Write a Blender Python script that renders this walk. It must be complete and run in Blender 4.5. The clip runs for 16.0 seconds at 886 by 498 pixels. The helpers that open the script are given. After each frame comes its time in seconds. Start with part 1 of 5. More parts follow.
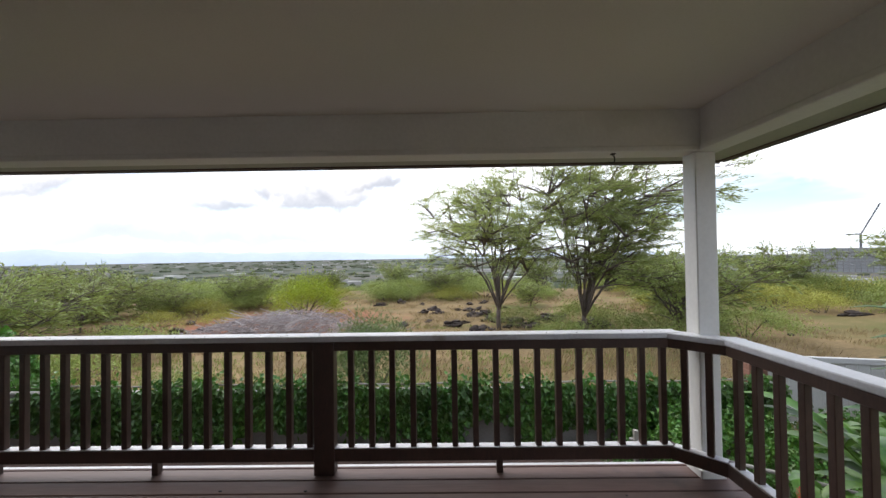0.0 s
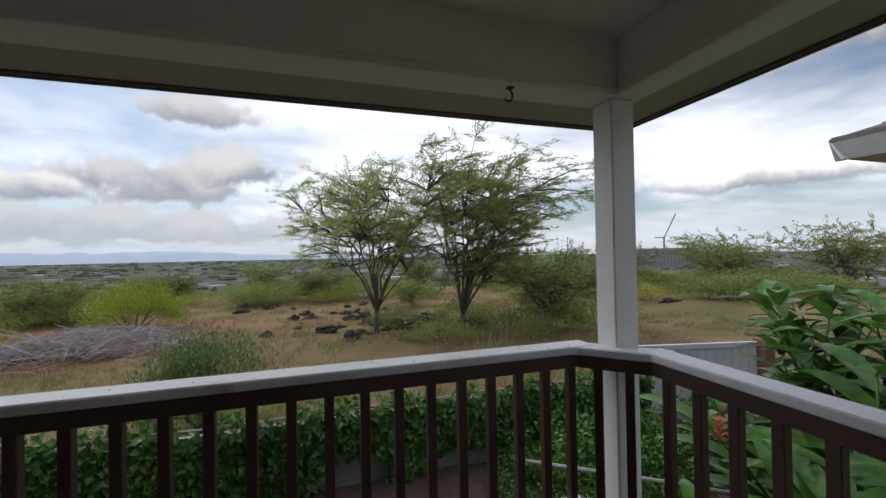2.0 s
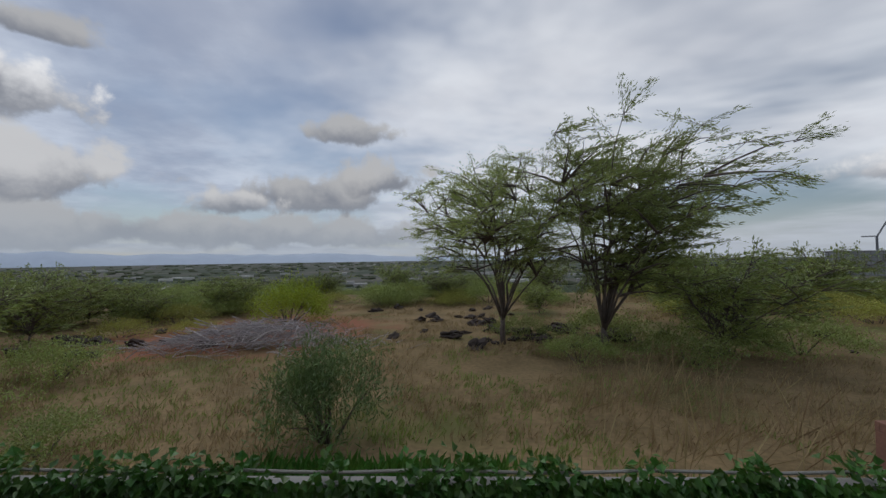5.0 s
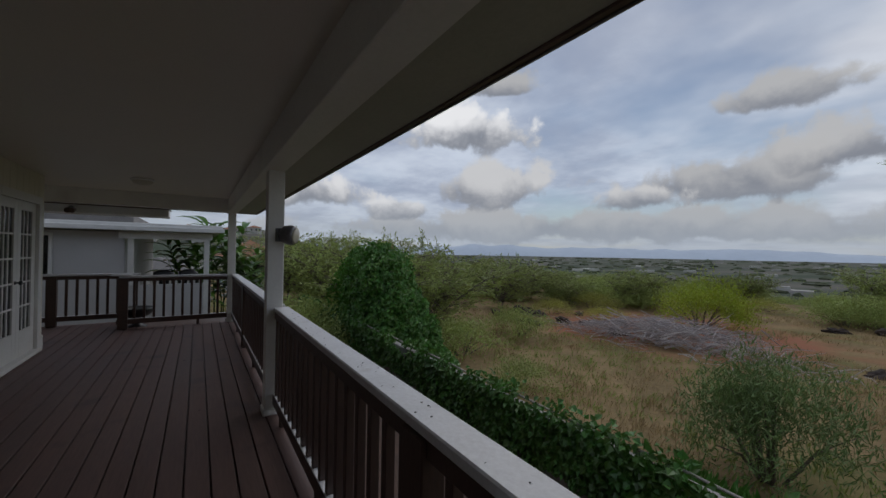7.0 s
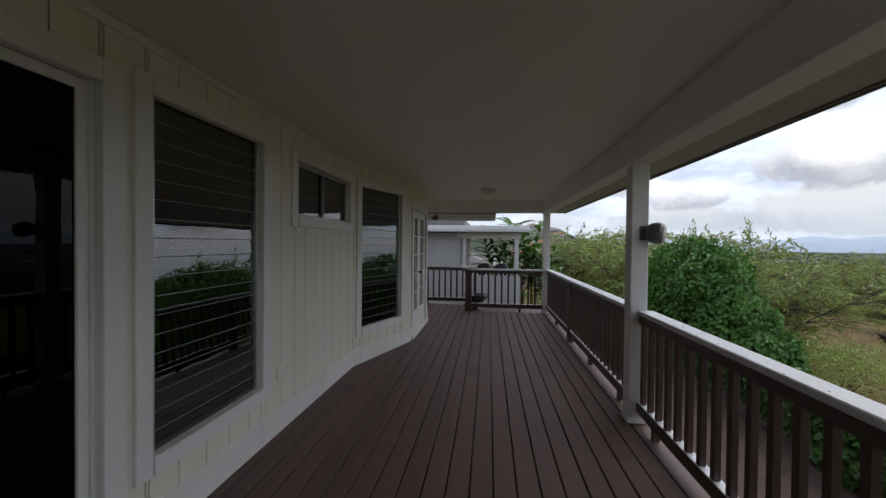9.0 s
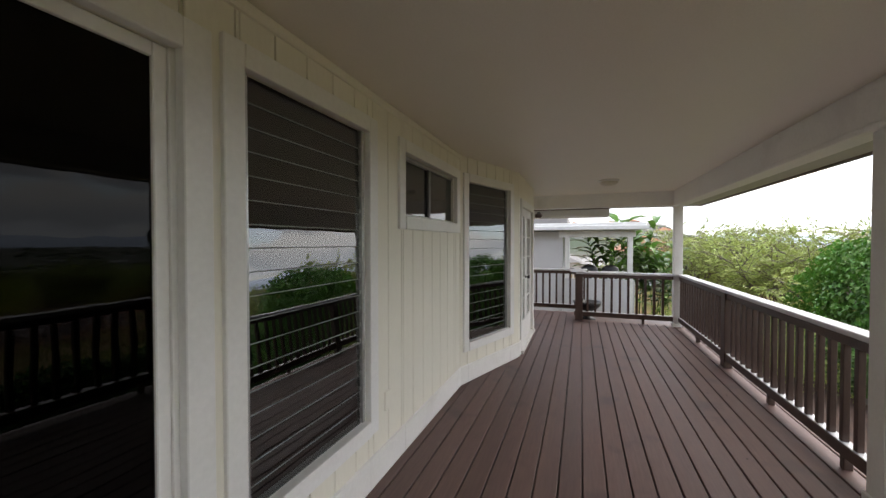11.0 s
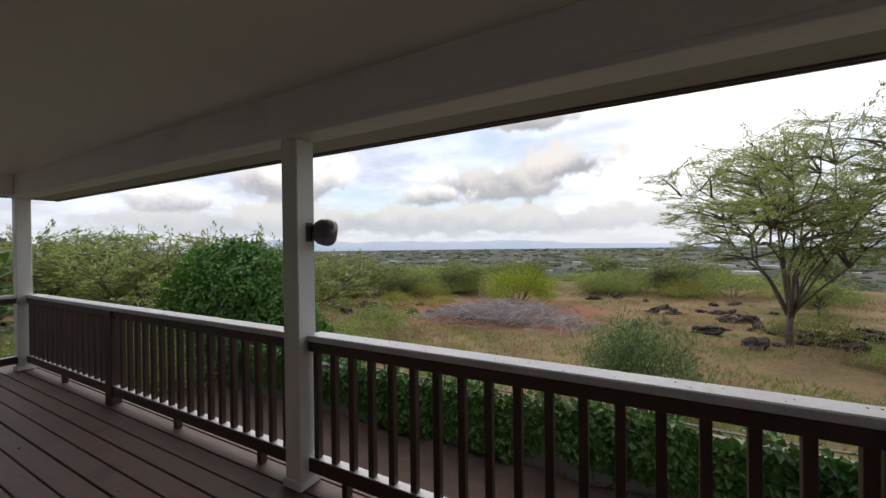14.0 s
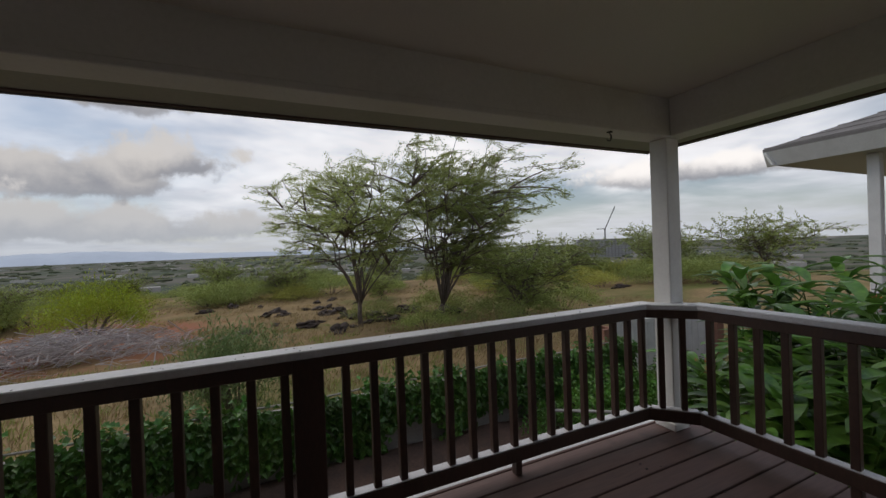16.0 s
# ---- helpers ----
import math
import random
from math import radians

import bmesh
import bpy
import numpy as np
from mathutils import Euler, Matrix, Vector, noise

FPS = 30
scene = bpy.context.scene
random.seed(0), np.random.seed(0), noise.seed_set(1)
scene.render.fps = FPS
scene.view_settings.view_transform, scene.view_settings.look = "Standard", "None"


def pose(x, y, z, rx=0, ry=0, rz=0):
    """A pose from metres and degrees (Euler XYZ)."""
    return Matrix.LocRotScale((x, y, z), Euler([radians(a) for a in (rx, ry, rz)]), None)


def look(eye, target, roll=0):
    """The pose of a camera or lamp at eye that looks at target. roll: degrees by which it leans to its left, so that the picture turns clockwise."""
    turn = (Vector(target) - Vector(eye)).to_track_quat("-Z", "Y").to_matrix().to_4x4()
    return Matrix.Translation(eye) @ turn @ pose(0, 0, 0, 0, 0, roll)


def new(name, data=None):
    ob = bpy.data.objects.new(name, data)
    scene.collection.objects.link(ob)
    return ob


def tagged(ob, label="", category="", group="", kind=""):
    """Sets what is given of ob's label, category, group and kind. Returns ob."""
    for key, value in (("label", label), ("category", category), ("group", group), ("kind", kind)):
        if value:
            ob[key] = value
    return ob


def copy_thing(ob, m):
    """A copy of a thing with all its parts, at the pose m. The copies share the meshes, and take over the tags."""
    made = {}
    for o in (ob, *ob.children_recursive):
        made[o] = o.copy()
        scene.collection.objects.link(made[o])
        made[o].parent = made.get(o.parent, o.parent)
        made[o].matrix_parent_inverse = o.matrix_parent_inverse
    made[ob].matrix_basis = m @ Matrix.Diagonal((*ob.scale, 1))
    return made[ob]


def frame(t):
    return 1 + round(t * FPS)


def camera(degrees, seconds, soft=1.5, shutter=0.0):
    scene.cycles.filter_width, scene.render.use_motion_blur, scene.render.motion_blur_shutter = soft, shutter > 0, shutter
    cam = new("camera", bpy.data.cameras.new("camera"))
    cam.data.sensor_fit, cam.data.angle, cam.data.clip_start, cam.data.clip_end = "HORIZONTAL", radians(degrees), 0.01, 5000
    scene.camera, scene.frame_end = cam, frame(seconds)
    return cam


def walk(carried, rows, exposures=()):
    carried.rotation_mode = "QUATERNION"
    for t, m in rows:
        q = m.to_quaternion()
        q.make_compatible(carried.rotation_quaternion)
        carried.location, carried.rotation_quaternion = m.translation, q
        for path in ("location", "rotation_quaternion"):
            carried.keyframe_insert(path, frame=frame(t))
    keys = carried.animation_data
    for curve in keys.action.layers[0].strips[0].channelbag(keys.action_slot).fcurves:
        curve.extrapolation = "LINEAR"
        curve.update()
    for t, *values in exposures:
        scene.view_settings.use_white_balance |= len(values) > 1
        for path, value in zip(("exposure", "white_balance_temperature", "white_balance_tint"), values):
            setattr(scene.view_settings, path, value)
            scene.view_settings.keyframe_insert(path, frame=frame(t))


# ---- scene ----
cam = camera(98.8, 16.0)
PATH = [
    (0, (0.0, -0.491, 1.523), (-0.019, 1.508, 1.555), -0.8),
    (0.5, (-0.003, -0.231, 1.48), (-0.03, 1.768, 1.506), -0.7),
    (1, (0.068, 0.039, 1.438), (0.067, 2.039, 1.463), -1.0),
    (1.5, (0.244, 0.27, 1.45), (0.483, 2.255, 1.47), -1.3),
    (2, (0.332, 0.541, 1.443), (0.917, 2.453, 1.465), -1.0),
    (2.5, (0.366, 0.837, 1.449), (1.175, 2.666, 1.462), -1.5),
    (3, (0.493, 1.138, 1.482), (1.310, 2.964, 1.495), -1.7),
    (3.2, (0.523, 1.253, 1.484), (1.342, 3.077, 1.498), -1.6),
    (5.5, (0.354, 1.835, 1.475), (-0.130, 3.775, 1.522), -0.2),
    (6, (0.282, 1.732, 1.487), (-0.640, 3.506, 1.533), 0.4),
    (6.5, (0.205, 1.616, 1.493), (-1.143, 3.094, 1.516), 0.7),
    (7, (0.189, 1.581, 1.493), (-1.492, 2.665, 1.506), 0.9),
    (7.5, (0.105, 1.491, 1.489), (-1.763, 2.205, 1.483), 1.0),
    (8, (0.016, 1.290, 1.497), (-1.943, 1.692, 1.481), 1.1),
    (8.5, (-0.072, 1.058, 1.500), (-2.067, 1.183, 1.480), 0.9),
    (9, (-0.117, 0.898, 1.515), (-2.102, 0.66, 1.487), 0.6),
    (9.5, (-0.183, 0.789, 1.534), (-2.087, 0.176, 1.501), 0.3),
    (9.7, (-0.221, 0.757, 1.546), (-2.081, 0.023, 1.512), 0.1),
    (11.8, (-1.098, 0.29, 1.553), (-3.031, -0.221, 1.514), -0.4),
    (12, (-1.217, 0.25, 1.552), (-3.181, -0.126, 1.516), -0.2),
    (12.5, (-1.471, 0.232, 1.529), (-3.469, 0.323, 1.504), -0.6),
    (13, (-1.638, 0.386, 1.501), (-3.509, 1.092, 1.482), -1.1),
    (13.5, (-1.625, 0.49, 1.487), (-3.132, 1.805, 1.483), -1.0),
    (14, (-1.589, 0.471, 1.519), (-2.549, 2.225, 1.505), -0.7),
    (14.5, (-1.504, 0.383, 1.496), (-1.946, 2.334, 1.483), -1.8),
    (15, (-1.376, 0.411, 1.435), (-1.311, 2.41, 1.425), -1.8),
    (15.5, (-1.235, 0.301, 1.429), (-0.717, 2.233, 1.416), -2.0),
    (16, (-1.005, 0.195, 1.454), (-0.188, 2.02, 1.438), -2.1),
]
walk(cam, [(t, look(eye, target, roll)) for t, eye, target, roll in PATH],
     [(0, 0.88, 6700, 11), (1.5, 0.25, 6600, 11), (3.0, -0.4, 6500, 10), (5.5, -0.75, 6400, 10), (7.5, -0.65, 6450, 10), (8.0, -0.35, 6450, 10), (9.0, 0.28, 6500, 11), (9.7, 0.8, 6700, 11), (11.8, 1.75, 7200, 12), (13.0, 1.35, 7200, 12), (14.5, -0.15, 6900, 12), (16, -0.35, 6900, 12)])
SKY_STRENGTH = 1.16

# exposure follows the clip's own camera
# ---- world, sun ----
world = bpy.data.worlds.new("sky")
scene.world = world
world.use_nodes = True
wn, wl = world.node_tree.nodes, world.node_tree.links
wn.clear()
SUN_EL, SUN_AZ = 50, -35     # degrees; azimuth counted from +y towards +x


def wnode(kind, **kw):
    n = wn.new(kind)
    for k, v in kw.items():
        n.inputs[k].default_value = v
    return n


def wmath(op, a, b=None, clamp=False):
    n = wn.new("ShaderNodeMath")
    n.operation, n.use_clamp = op, clamp
    for i, v in enumerate((a, b)):
        if v is None:
            continue
        if isinstance(v, (int, float)):
            n.inputs[i].default_value = v
        else:
            wl.new(v, n.inputs[i])
    return n.outputs[0]


def wmix(f, a, b):
    n = wn.new("ShaderNodeMix")
    n.data_type = "RGBA"
    for i, v in ((0, f), (6, a), (7, b)):
        if isinstance(v, (int, float, tuple)):
            n.inputs[i].default_value = v
        else:
            wl.new(v, n.inputs[i])
    return n.outputs[2]


def wramp(v, lo, hi):
    n = wn.new("ShaderNodeMapRange")
    n.interpolation_type = "SMOOTHSTEP"
    wl.new(v, n.inputs[0])
    n.inputs[1].default_value, n.inputs[2].default_value = lo, hi
    return n.outputs[0]


sky = wn.new("ShaderNodeTexSky")
sky.sky_type, sky.sun_disc = "NISHITA", False
sky.sun_elevation, sky.sun_rotation = radians(SUN_EL), radians(SUN_AZ)
sky.air_density, sky.dust_density = 1.0, 0.4
co = wn.new("ShaderNodeTexCoord")
sep = wn.new("ShaderNodeSeparateXYZ")
wl.new(co.outputs["Generated"], sep.inputs[0])
up = wmath("ADD", wmath("MAXIMUM", sep.outputs[2], 0.0), 0.14)
flat = wn.new("ShaderNodeCombineXYZ")
wl.new(wmath("DIVIDE", sep.outputs[0], up), flat.inputs[0])
wl.new(wmath("DIVIDE", sep.outputs[1], up), flat.inputs[1])
low = wnode("ShaderNodeTexNoise", Scale=0.42, Detail=5.0, Roughness=0.55, Distortion=0.25)
wl.new(flat.outputs[0], low.inputs["Vector"])
fine = wnode("ShaderNodeTexNoise", Scale=1.25, Detail=7.0, Roughness=0.58, Distortion=0.1)
wl.new(flat.outputs[0], fine.inputs["Vector"])
puff = wnode("ShaderNodeTexNoise", Scale=9.0, Detail=7.0, Roughness=0.56, Distortion=0.15)
wl.new(co.outputs["Generated"], puff.inputs["Vector"])
azim = wmath("MULTIPLY", wmath("ARCTAN2", wmath("MULTIPLY", sep.outputs[0], -1.0), sep.outputs[1]), 57.2958)
elev = wmath("MULTIPLY", wmath("ARCSINE", sep.outputs[2]), 57.2958)
blue = wn.new("ShaderNodeVectorMath")
blue.operation = "SCALE"
wl.new(sky.outputs[0], blue.inputs[0])
blue.inputs[3].default_value = 0.085
# thin veil over blue sky, whiter towards the sun
toward = wn.new("ShaderNodeVectorMath")
toward.operation = "DOT_PRODUCT"
wl.new(co.outputs["Generated"], toward.inputs[0])
toward.inputs[1].default_value = (math.sin(radians(-SUN_AZ - 5)) * math.cos(radians(38)), math.cos(radians(SUN_AZ + 5)) * math.cos(radians(38)), math.sin(radians(38)))
sunward = wramp(toward.outputs["Value"], 0.45, 0.95)
veil = wramp(low.outputs[0], 0.34, 0.56)
veil_col = wmix(wramp(fine.outputs[0], 0.34, 0.66), (0.47, 0.53, 0.68, 1), (0.83, 0.91, 1.05, 1))
veil_col = wmix(wmath("MULTIPLY", sunward, 0.6), veil_col, (1.30, 1.30, 1.30, 1))
col = wmix(wmath("MULTIPLY", veil, 0.92), blue.outputs[0], veil_col)


def cloud(col, az_, el_, wide, tall, top):
    """A heaped cloud about a direction, flat below, with ragged edges and a paler top."""
    da = wmath("DIVIDE", wmath("SUBTRACT", azim, az_), wide)
    de = wmath("DIVIDE", wmath("SUBTRACT", elev, el_), tall)
    below = wmath("MULTIPLY", wmath("MINIMUM", de, 0.0), 0.8)
    dd = wmath("ADD", de, below)
    r = wmath("SQRT", wmath("ADD", wmath("MULTIPLY", da, da), wmath("MULTIPLY", dd, dd)))
    n = wmath("MULTIPLY", wmath("SUBTRACT", puff.outputs[0], 0.5), 3.4)
    m = wramp(wmath("ADD", r, n), 1.25, 0.72)
    lit = wramp(wmath("SUBTRACT", de, wmath("MULTIPLY", n, 0.9)), -0.55, 0.75)
    c = wmix(lit, (0.29, 0.31, 0.36, 1), (top, top, top * 1.01, 1))
    return wmix(wmath("MULTIPLY", m, 0.93), col, c)


col = cloud(col, 38, 3.2, 36, 2.8, 0.60)
for heap in ((53.6, 17.0, 8.5, 4.2, 1.15), (50.5, 9.2, 7.5, 3.6, 0.8), (15.2, 17.8, 5.0, 2.2, 0.62), (20, 8.8, 11, 3.2, 0.60), (9, 10.8, 6, 3.2, 0.66),
             (64, 6.0, 5, 2.2, 1.0), (49, 23, 4, 1.7, 0.6), (30, 7.2, 5, 2.2, 0.8), (-66, 21, 9, 3.0, 0.9), (-58, 8, 12, 2.0, 1.05), (78, 8, 8, 3.0, 1.0), (-90, 12, 12, 5, 1.0), (105, 14, 12, 5, 1.0)):
    col = cloud(col, *heap)
haze = wramp(sep.outputs[2], 0.16, 0.0)
col = wmix(wmath("MULTIPLY", haze, 0.75), col, (0.50, 0.56, 0.64, 1))
bg = wn.new("ShaderNodeBackground")
wl.new(col, bg.inputs["Color"])
bg.inputs["Strength"].default_value = SKY_STRENGTH
wo = wn.new("ShaderNodeOutputWorld")
wl.new(bg.outputs[0], wo.inputs["Surface"])

sun = new("sun", bpy.data.lights.new("sun", "SUN"))
sun.data.energy, sun.data.angle, sun.data.color = 1.25, radians(55), (1.0, 0.95, 0.88)
el, az = radians(SUN_EL), radians(SUN_AZ)
sun.matrix_world = look((0, 0, 30), Vector((0, 0, 30)) - Vector((math.sin(az) * math.cos(el), math.cos(az) * math.cos(el), math.sin(el))))


# ---- materials ----
def mat(name, a, b=None, rough=0.6, scale=6.0, fine=60.0, bump=0.15, metal=0.0, stretch=(1, 1, 1), stain=None, isle=0.0, spec=0.5, obj=True):
    """Two colours mixed by a broad and a fine noise, with relief; stain is a third colour in broad patches."""
    m = bpy.data.materials.new(name)
    m.use_nodes = True
    n, l = m.node_tree.nodes, m.node_tree.links
    p = n["Principled BSDF"]
    b = b or tuple(c * 0.78 for c in a)
    tc = n.new("ShaderNodeTexCoord")
    mp = n.new("ShaderNodeMapping")
    mp.inputs["Scale"].default_value = stretch
    geo = n.new("ShaderNodeNewGeometry")
    l.new(geo.outputs["Position"], mp.inputs["Vector"])
    n1, n2 = n.new("ShaderNodeTexNoise"), n.new("ShaderNodeTexNoise")
    for k, s, d in ((n1, scale, 4), (n2, fine, 3)):
        k.inputs["Scale"].default_value, k.inputs["Detail"].default_value = s, d
        l.new(mp.outputs[0], k.inputs["Vector"])
    add = n.new("ShaderNodeMath")
    add.operation = "MULTIPLY_ADD"
    l.new(n2.outputs[0], add.inputs[0])
    add.inputs[1].default_value = 0.45
    half = n.new("ShaderNodeMath")
    half.operation = "MULTIPLY"
    l.new(n1.outputs[0], half.inputs[0])
    half.inputs[1].default_value = 0.55
    l.new(half.outputs[0], add.inputs[2])
    ramp = n.new("ShaderNodeMapRange")
    ramp.inputs[1].default_value, ramp.inputs[2].default_value = 0.36, 0.64
    l.new(add.outputs[0], ramp.inputs[0])
    mix = n.new("ShaderNodeMix")
    mix.data_type = "RGBA"
    mix.inputs[6].default_value, mix.inputs[7].default_value = (*b, 1), (*a, 1)
    l.new(ramp.outputs[0], mix.inputs[0])
    out = mix.outputs[2]
    if stain:
        n3 = n.new("ShaderNodeTexNoise")
        n3.inputs["Scale"].default_value, n3.inputs["Detail"].default_value = stain[1], 5
        l.new(geo.outputs["Position"], n3.inputs["Vector"])
        r3 = n.new("ShaderNodeMapRange")
        r3.inputs[1].default_value, r3.inputs[2].default_value = stain[2], stain[2] + 0.14
        l.new(n3.outputs[0], r3.inputs[0])
        m3 = n.new("ShaderNodeMix")
        m3.data_type = "RGBA"
        l.new(r3.outputs[0], m3.inputs[0])
        l.new(out, m3.inputs[6])
        m3.inputs[7].default_value = (*stain[0], 1)
        out = m3.outputs[2]
    if isle:
        hs = n.new("ShaderNodeHueSaturation")
        info = n.new("ShaderNodeObjectInfo")
        s = n.new("ShaderNodeMath")
        s.operation = "ADD"
        l.new(geo.outputs["Random Per Island"], s.inputs[0])
        l.new(info.outputs["Random"], s.inputs[1])
        v = n.new("ShaderNodeMapRange")
        v.inputs[2].default_value = 2.0
        v.inputs[3].default_value, v.inputs[4].default_value = 1 - isle, 1 + isle
        l.new(s.outputs[0], v.inputs[0])
        l.new(v.outputs[0], hs.inputs["Value"])
        h = n.new("ShaderNodeMapRange")
        h.inputs[3].default_value, h.inputs[4].default_value = 0.5 - isle * 0.05, 0.5 + isle * 0.05
        l.new(geo.outputs["Random Per Island"], h.inputs[0])
        l.new(h.outputs[0], hs.inputs["Hue"])
        l.new(out, hs.inputs["Color"])
        out = hs.outputs[0]
    l.new(out, p.inputs["Base Color"])
    rr = n.new("ShaderNodeMapRange")
    rr.inputs[3].default_value, rr.inputs[4].default_value = max(rough - 0.12, 0.02), min(rough + 0.12, 1)
    l.new(n1.outputs[0], rr.inputs[0])
    l.new(rr.outputs[0], p.inputs["Roughness"])
    p.inputs["Metallic"].default_value = metal
    p.inputs["Specular IOR Level"].default_value = spec
    if bump:
        bp = n.new("ShaderNodeBump")
        bp.inputs["Strength"].default_value, bp.inputs["Distance"].default_value = bump, 0.01
        l.new(add.outputs[0], bp.inputs["Height"])
        l.new(bp.outputs[0], p.inputs["Normal"])
    return m


def leaf_mat(name, a, b, rough=0.5, isle=0.35, trans=0.25):
    m = mat(name, a, b, rough=rough, scale=1.2, fine=14, bump=0.0, isle=isle)
    n, l = m.node_tree.nodes, m.node_tree.links
    p = n["Principled BSDF"]
    t = n.new("ShaderNodeBsdfTranslucent")
    l.new(p.inputs["Base Color"].links[0].from_socket, t.inputs["Color"])
    mx = n.new("ShaderNodeMixShader")
    mx.inputs[0].default_value = trans
    l.new(p.outputs[0], mx.inputs[1])
    l.new(t.outputs[0], mx.inputs[2])
    l.new(mx.outputs[0], n["Material Output"].inputs["Surface"])
    return m


def glass_mat(name, tint, ior=1.9):
    m = bpy.data.materials.new(name)
    m.use_nodes = True
    n, l = m.node_tree.nodes, m.node_tree.links
    n.remove(n["Principled BSDF"])
    t, g, f, mx = (n.new("ShaderNode" + k) for k in ("BsdfTransparent", "BsdfGlossy", "Fresnel", "MixShader"))
    t.inputs[0].default_value = (*tint, 1)
    g.inputs["Roughness"].default_value = 0.015
    nz, bp, geo = n.new("ShaderNodeTexNoise"), n.new("ShaderNodeBump"), n.new("ShaderNodeNewGeometry")
    nz.inputs["Scale"].default_value = 2.5
    l.new(geo.outputs["Position"], nz.inputs["Vector"])
    bp.inputs["Strength"].default_value, bp.inputs["Distance"].default_value = 0.06, 0.02
    l.new(nz.outputs[0], bp.inputs["Height"])
    l.new(bp.outputs[0], g.inputs["Normal"])
    f.inputs["IOR"].default_value = ior
    l.new(f.outputs[0], mx.inputs[0])
    l.new(t.outputs[0], mx.inputs[1])
    l.new(g.outputs[0], mx.inputs[2])
    l.new(mx.outputs[0], n["Material Output"].inputs["Surface"])
    return m


WHITE = mat("white_paint", (0.82, 0.81, 0.78), (0.75, 0.74, 0.71), rough=0.45, scale=2.2, fine=40, bump=0.08, stain=((0.66, 0.64, 0.60), 1.3, 0.60))
CAPW = mat("weathered_white_cap", (0.72, 0.73, 0.76), (0.58, 0.58, 0.60), rough=0.35, scale=5, fine=55, bump=0.2, stain=((0.40, 0.37, 0.33), 6.0, 0.66))
CREAM = mat("cream_siding_paint", (0.80, 0.77, 0.67), (0.75, 0.72, 0.62), rough=0.55, scale=1.6, fine=70, bump=0.15, stretch=(1, 1, 0.2))
CEIL = mat("ceiling_paint", (0.80, 0.75, 0.66), (0.75, 0.70, 0.61), rough=0.42, scale=0.9, fine=90, bump=0.1)
SOFFIT = mat("soffit_paint", (0.44, 0.44, 0.37), (0.38, 0.38, 0.32), rough=0.6, scale=2, fine=50, bump=0.1)
BROWN = mat("dark_brown_stain", (0.085, 0.048, 0.036), (0.055, 0.032, 0.026), rough=0.42, scale=5, fine=70, bump=0.2, stretch=(1, 1, 0.3))
FASCIA = mat("brown_fascia", (0.13, 0.085, 0.07), (0.09, 0.06, 0.05), rough=0.5, scale=4, fine=40)
DECK = mat("deck_board_stain", (0.150, 0.088, 0.076), (0.098, 0.058, 0.052), rough=0.58, scale=2.5, fine=45, bump=0.25, stretch=(0.12, 1.4, 1), isle=0.22, stain=((0.07, 0.045, 0.042), 2.2, 0.60))
# room dimness put into a near-black colour; the dirt specks share it
DARK = mat("dim_room_and_dirt_dark", (0.05, 0.045, 0.04), (0.035, 0.03, 0.03), rough=0.8, bump=0)
GLASS = glass_mat("tinted_louvre_glass", (0.30, 0.32, 0.32), 2.3)
PANE = glass_mat("window_pane", (0.45, 0.46, 0.46), 1.6)
MESH = mat("insect_mesh", (0.10, 0.10, 0.095), (0.075, 0.075, 0.07), rough=0.8, scale=3, fine=300, bump=0.1)
EDGE = mat("ground_glass_edge", (0.22, 0.25, 0.245), rough=0.4, bump=0)
SCREEN = glass_mat("dark_screen_glass", (0.06, 0.06, 0.06), 1.28)
BLACK = mat("black_plastic", (0.02, 0.02, 0.022), rough=0.4, bump=0.05)
GREYM = mat("grey_metal", (0.20, 0.20, 0.21), (0.14, 0.14, 0.15), rough=0.4, metal=0.6, bump=0.05)
ALU = mat("aluminium", (0.55, 0.55, 0.54), rough=0.35, metal=0.8, bump=0.05)
LAMPG = mat("frosted_lamp_glass", (0.70, 0.66, 0.55), rough=0.35, bump=0.05)
AMBER = mat("amber_lamp_glass", (0.55, 0.30, 0.12), rough=0.3, bump=0.05)
BARK = mat("tree_bark", (0.17, 0.135, 0.115), (0.09, 0.07, 0.06), rough=0.9, scale=6, fine=40, bump=0.6)
DEADW = mat("dead_branches", (0.42, 0.39, 0.38), (0.24, 0.21, 0.21), rough=0.95, scale=3, fine=30, bump=0.3, isle=0.4, spec=0.1)
KIAWE = leaf_mat("feathery_leaves", (0.40, 0.46, 0.15), (0.28, 0.34, 0.11), trans=0.55)
VINE = leaf_mat("vine_leaves", (0.11, 0.25, 0.036), (0.04, 0.115, 0.018), rough=0.42)
LIME = leaf_mat("lime_bush_leaves", (0.42, 0.50, 0.035), (0.28, 0.37, 0.03))
SCRUB = leaf_mat("scrub_leaves", (0.34, 0.40, 0.11), (0.21, 0.26, 0.07))
OLIVE = leaf_mat("yellow_olive_leaves", (0.44, 0.44, 0.09), (0.30, 0.30, 0.06))
SHRUB = leaf_mat("grey_green_leaves", (0.19, 0.27, 0.09), (0.11, 0.17, 0.055))
GINGER = leaf_mat("ginger_leaves", (0.13, 0.26, 0.04), (0.03, 0.085, 0.016), rough=0.3, isle=0.25)
FLOWER = leaf_mat("red_flower", (0.55, 0.03, 0.03), (0.40, 0.02, 0.02))
STRAW = leaf_mat("dry_grass", (0.44, 0.33, 0.175), (0.27, 0.205, 0.10), rough=0.8)
ROCK = mat("lava_rock", (0.075, 0.052, 0.042), (0.028, 0.022, 0.02), rough=0.95, scale=3, fine=22, bump=1.0)
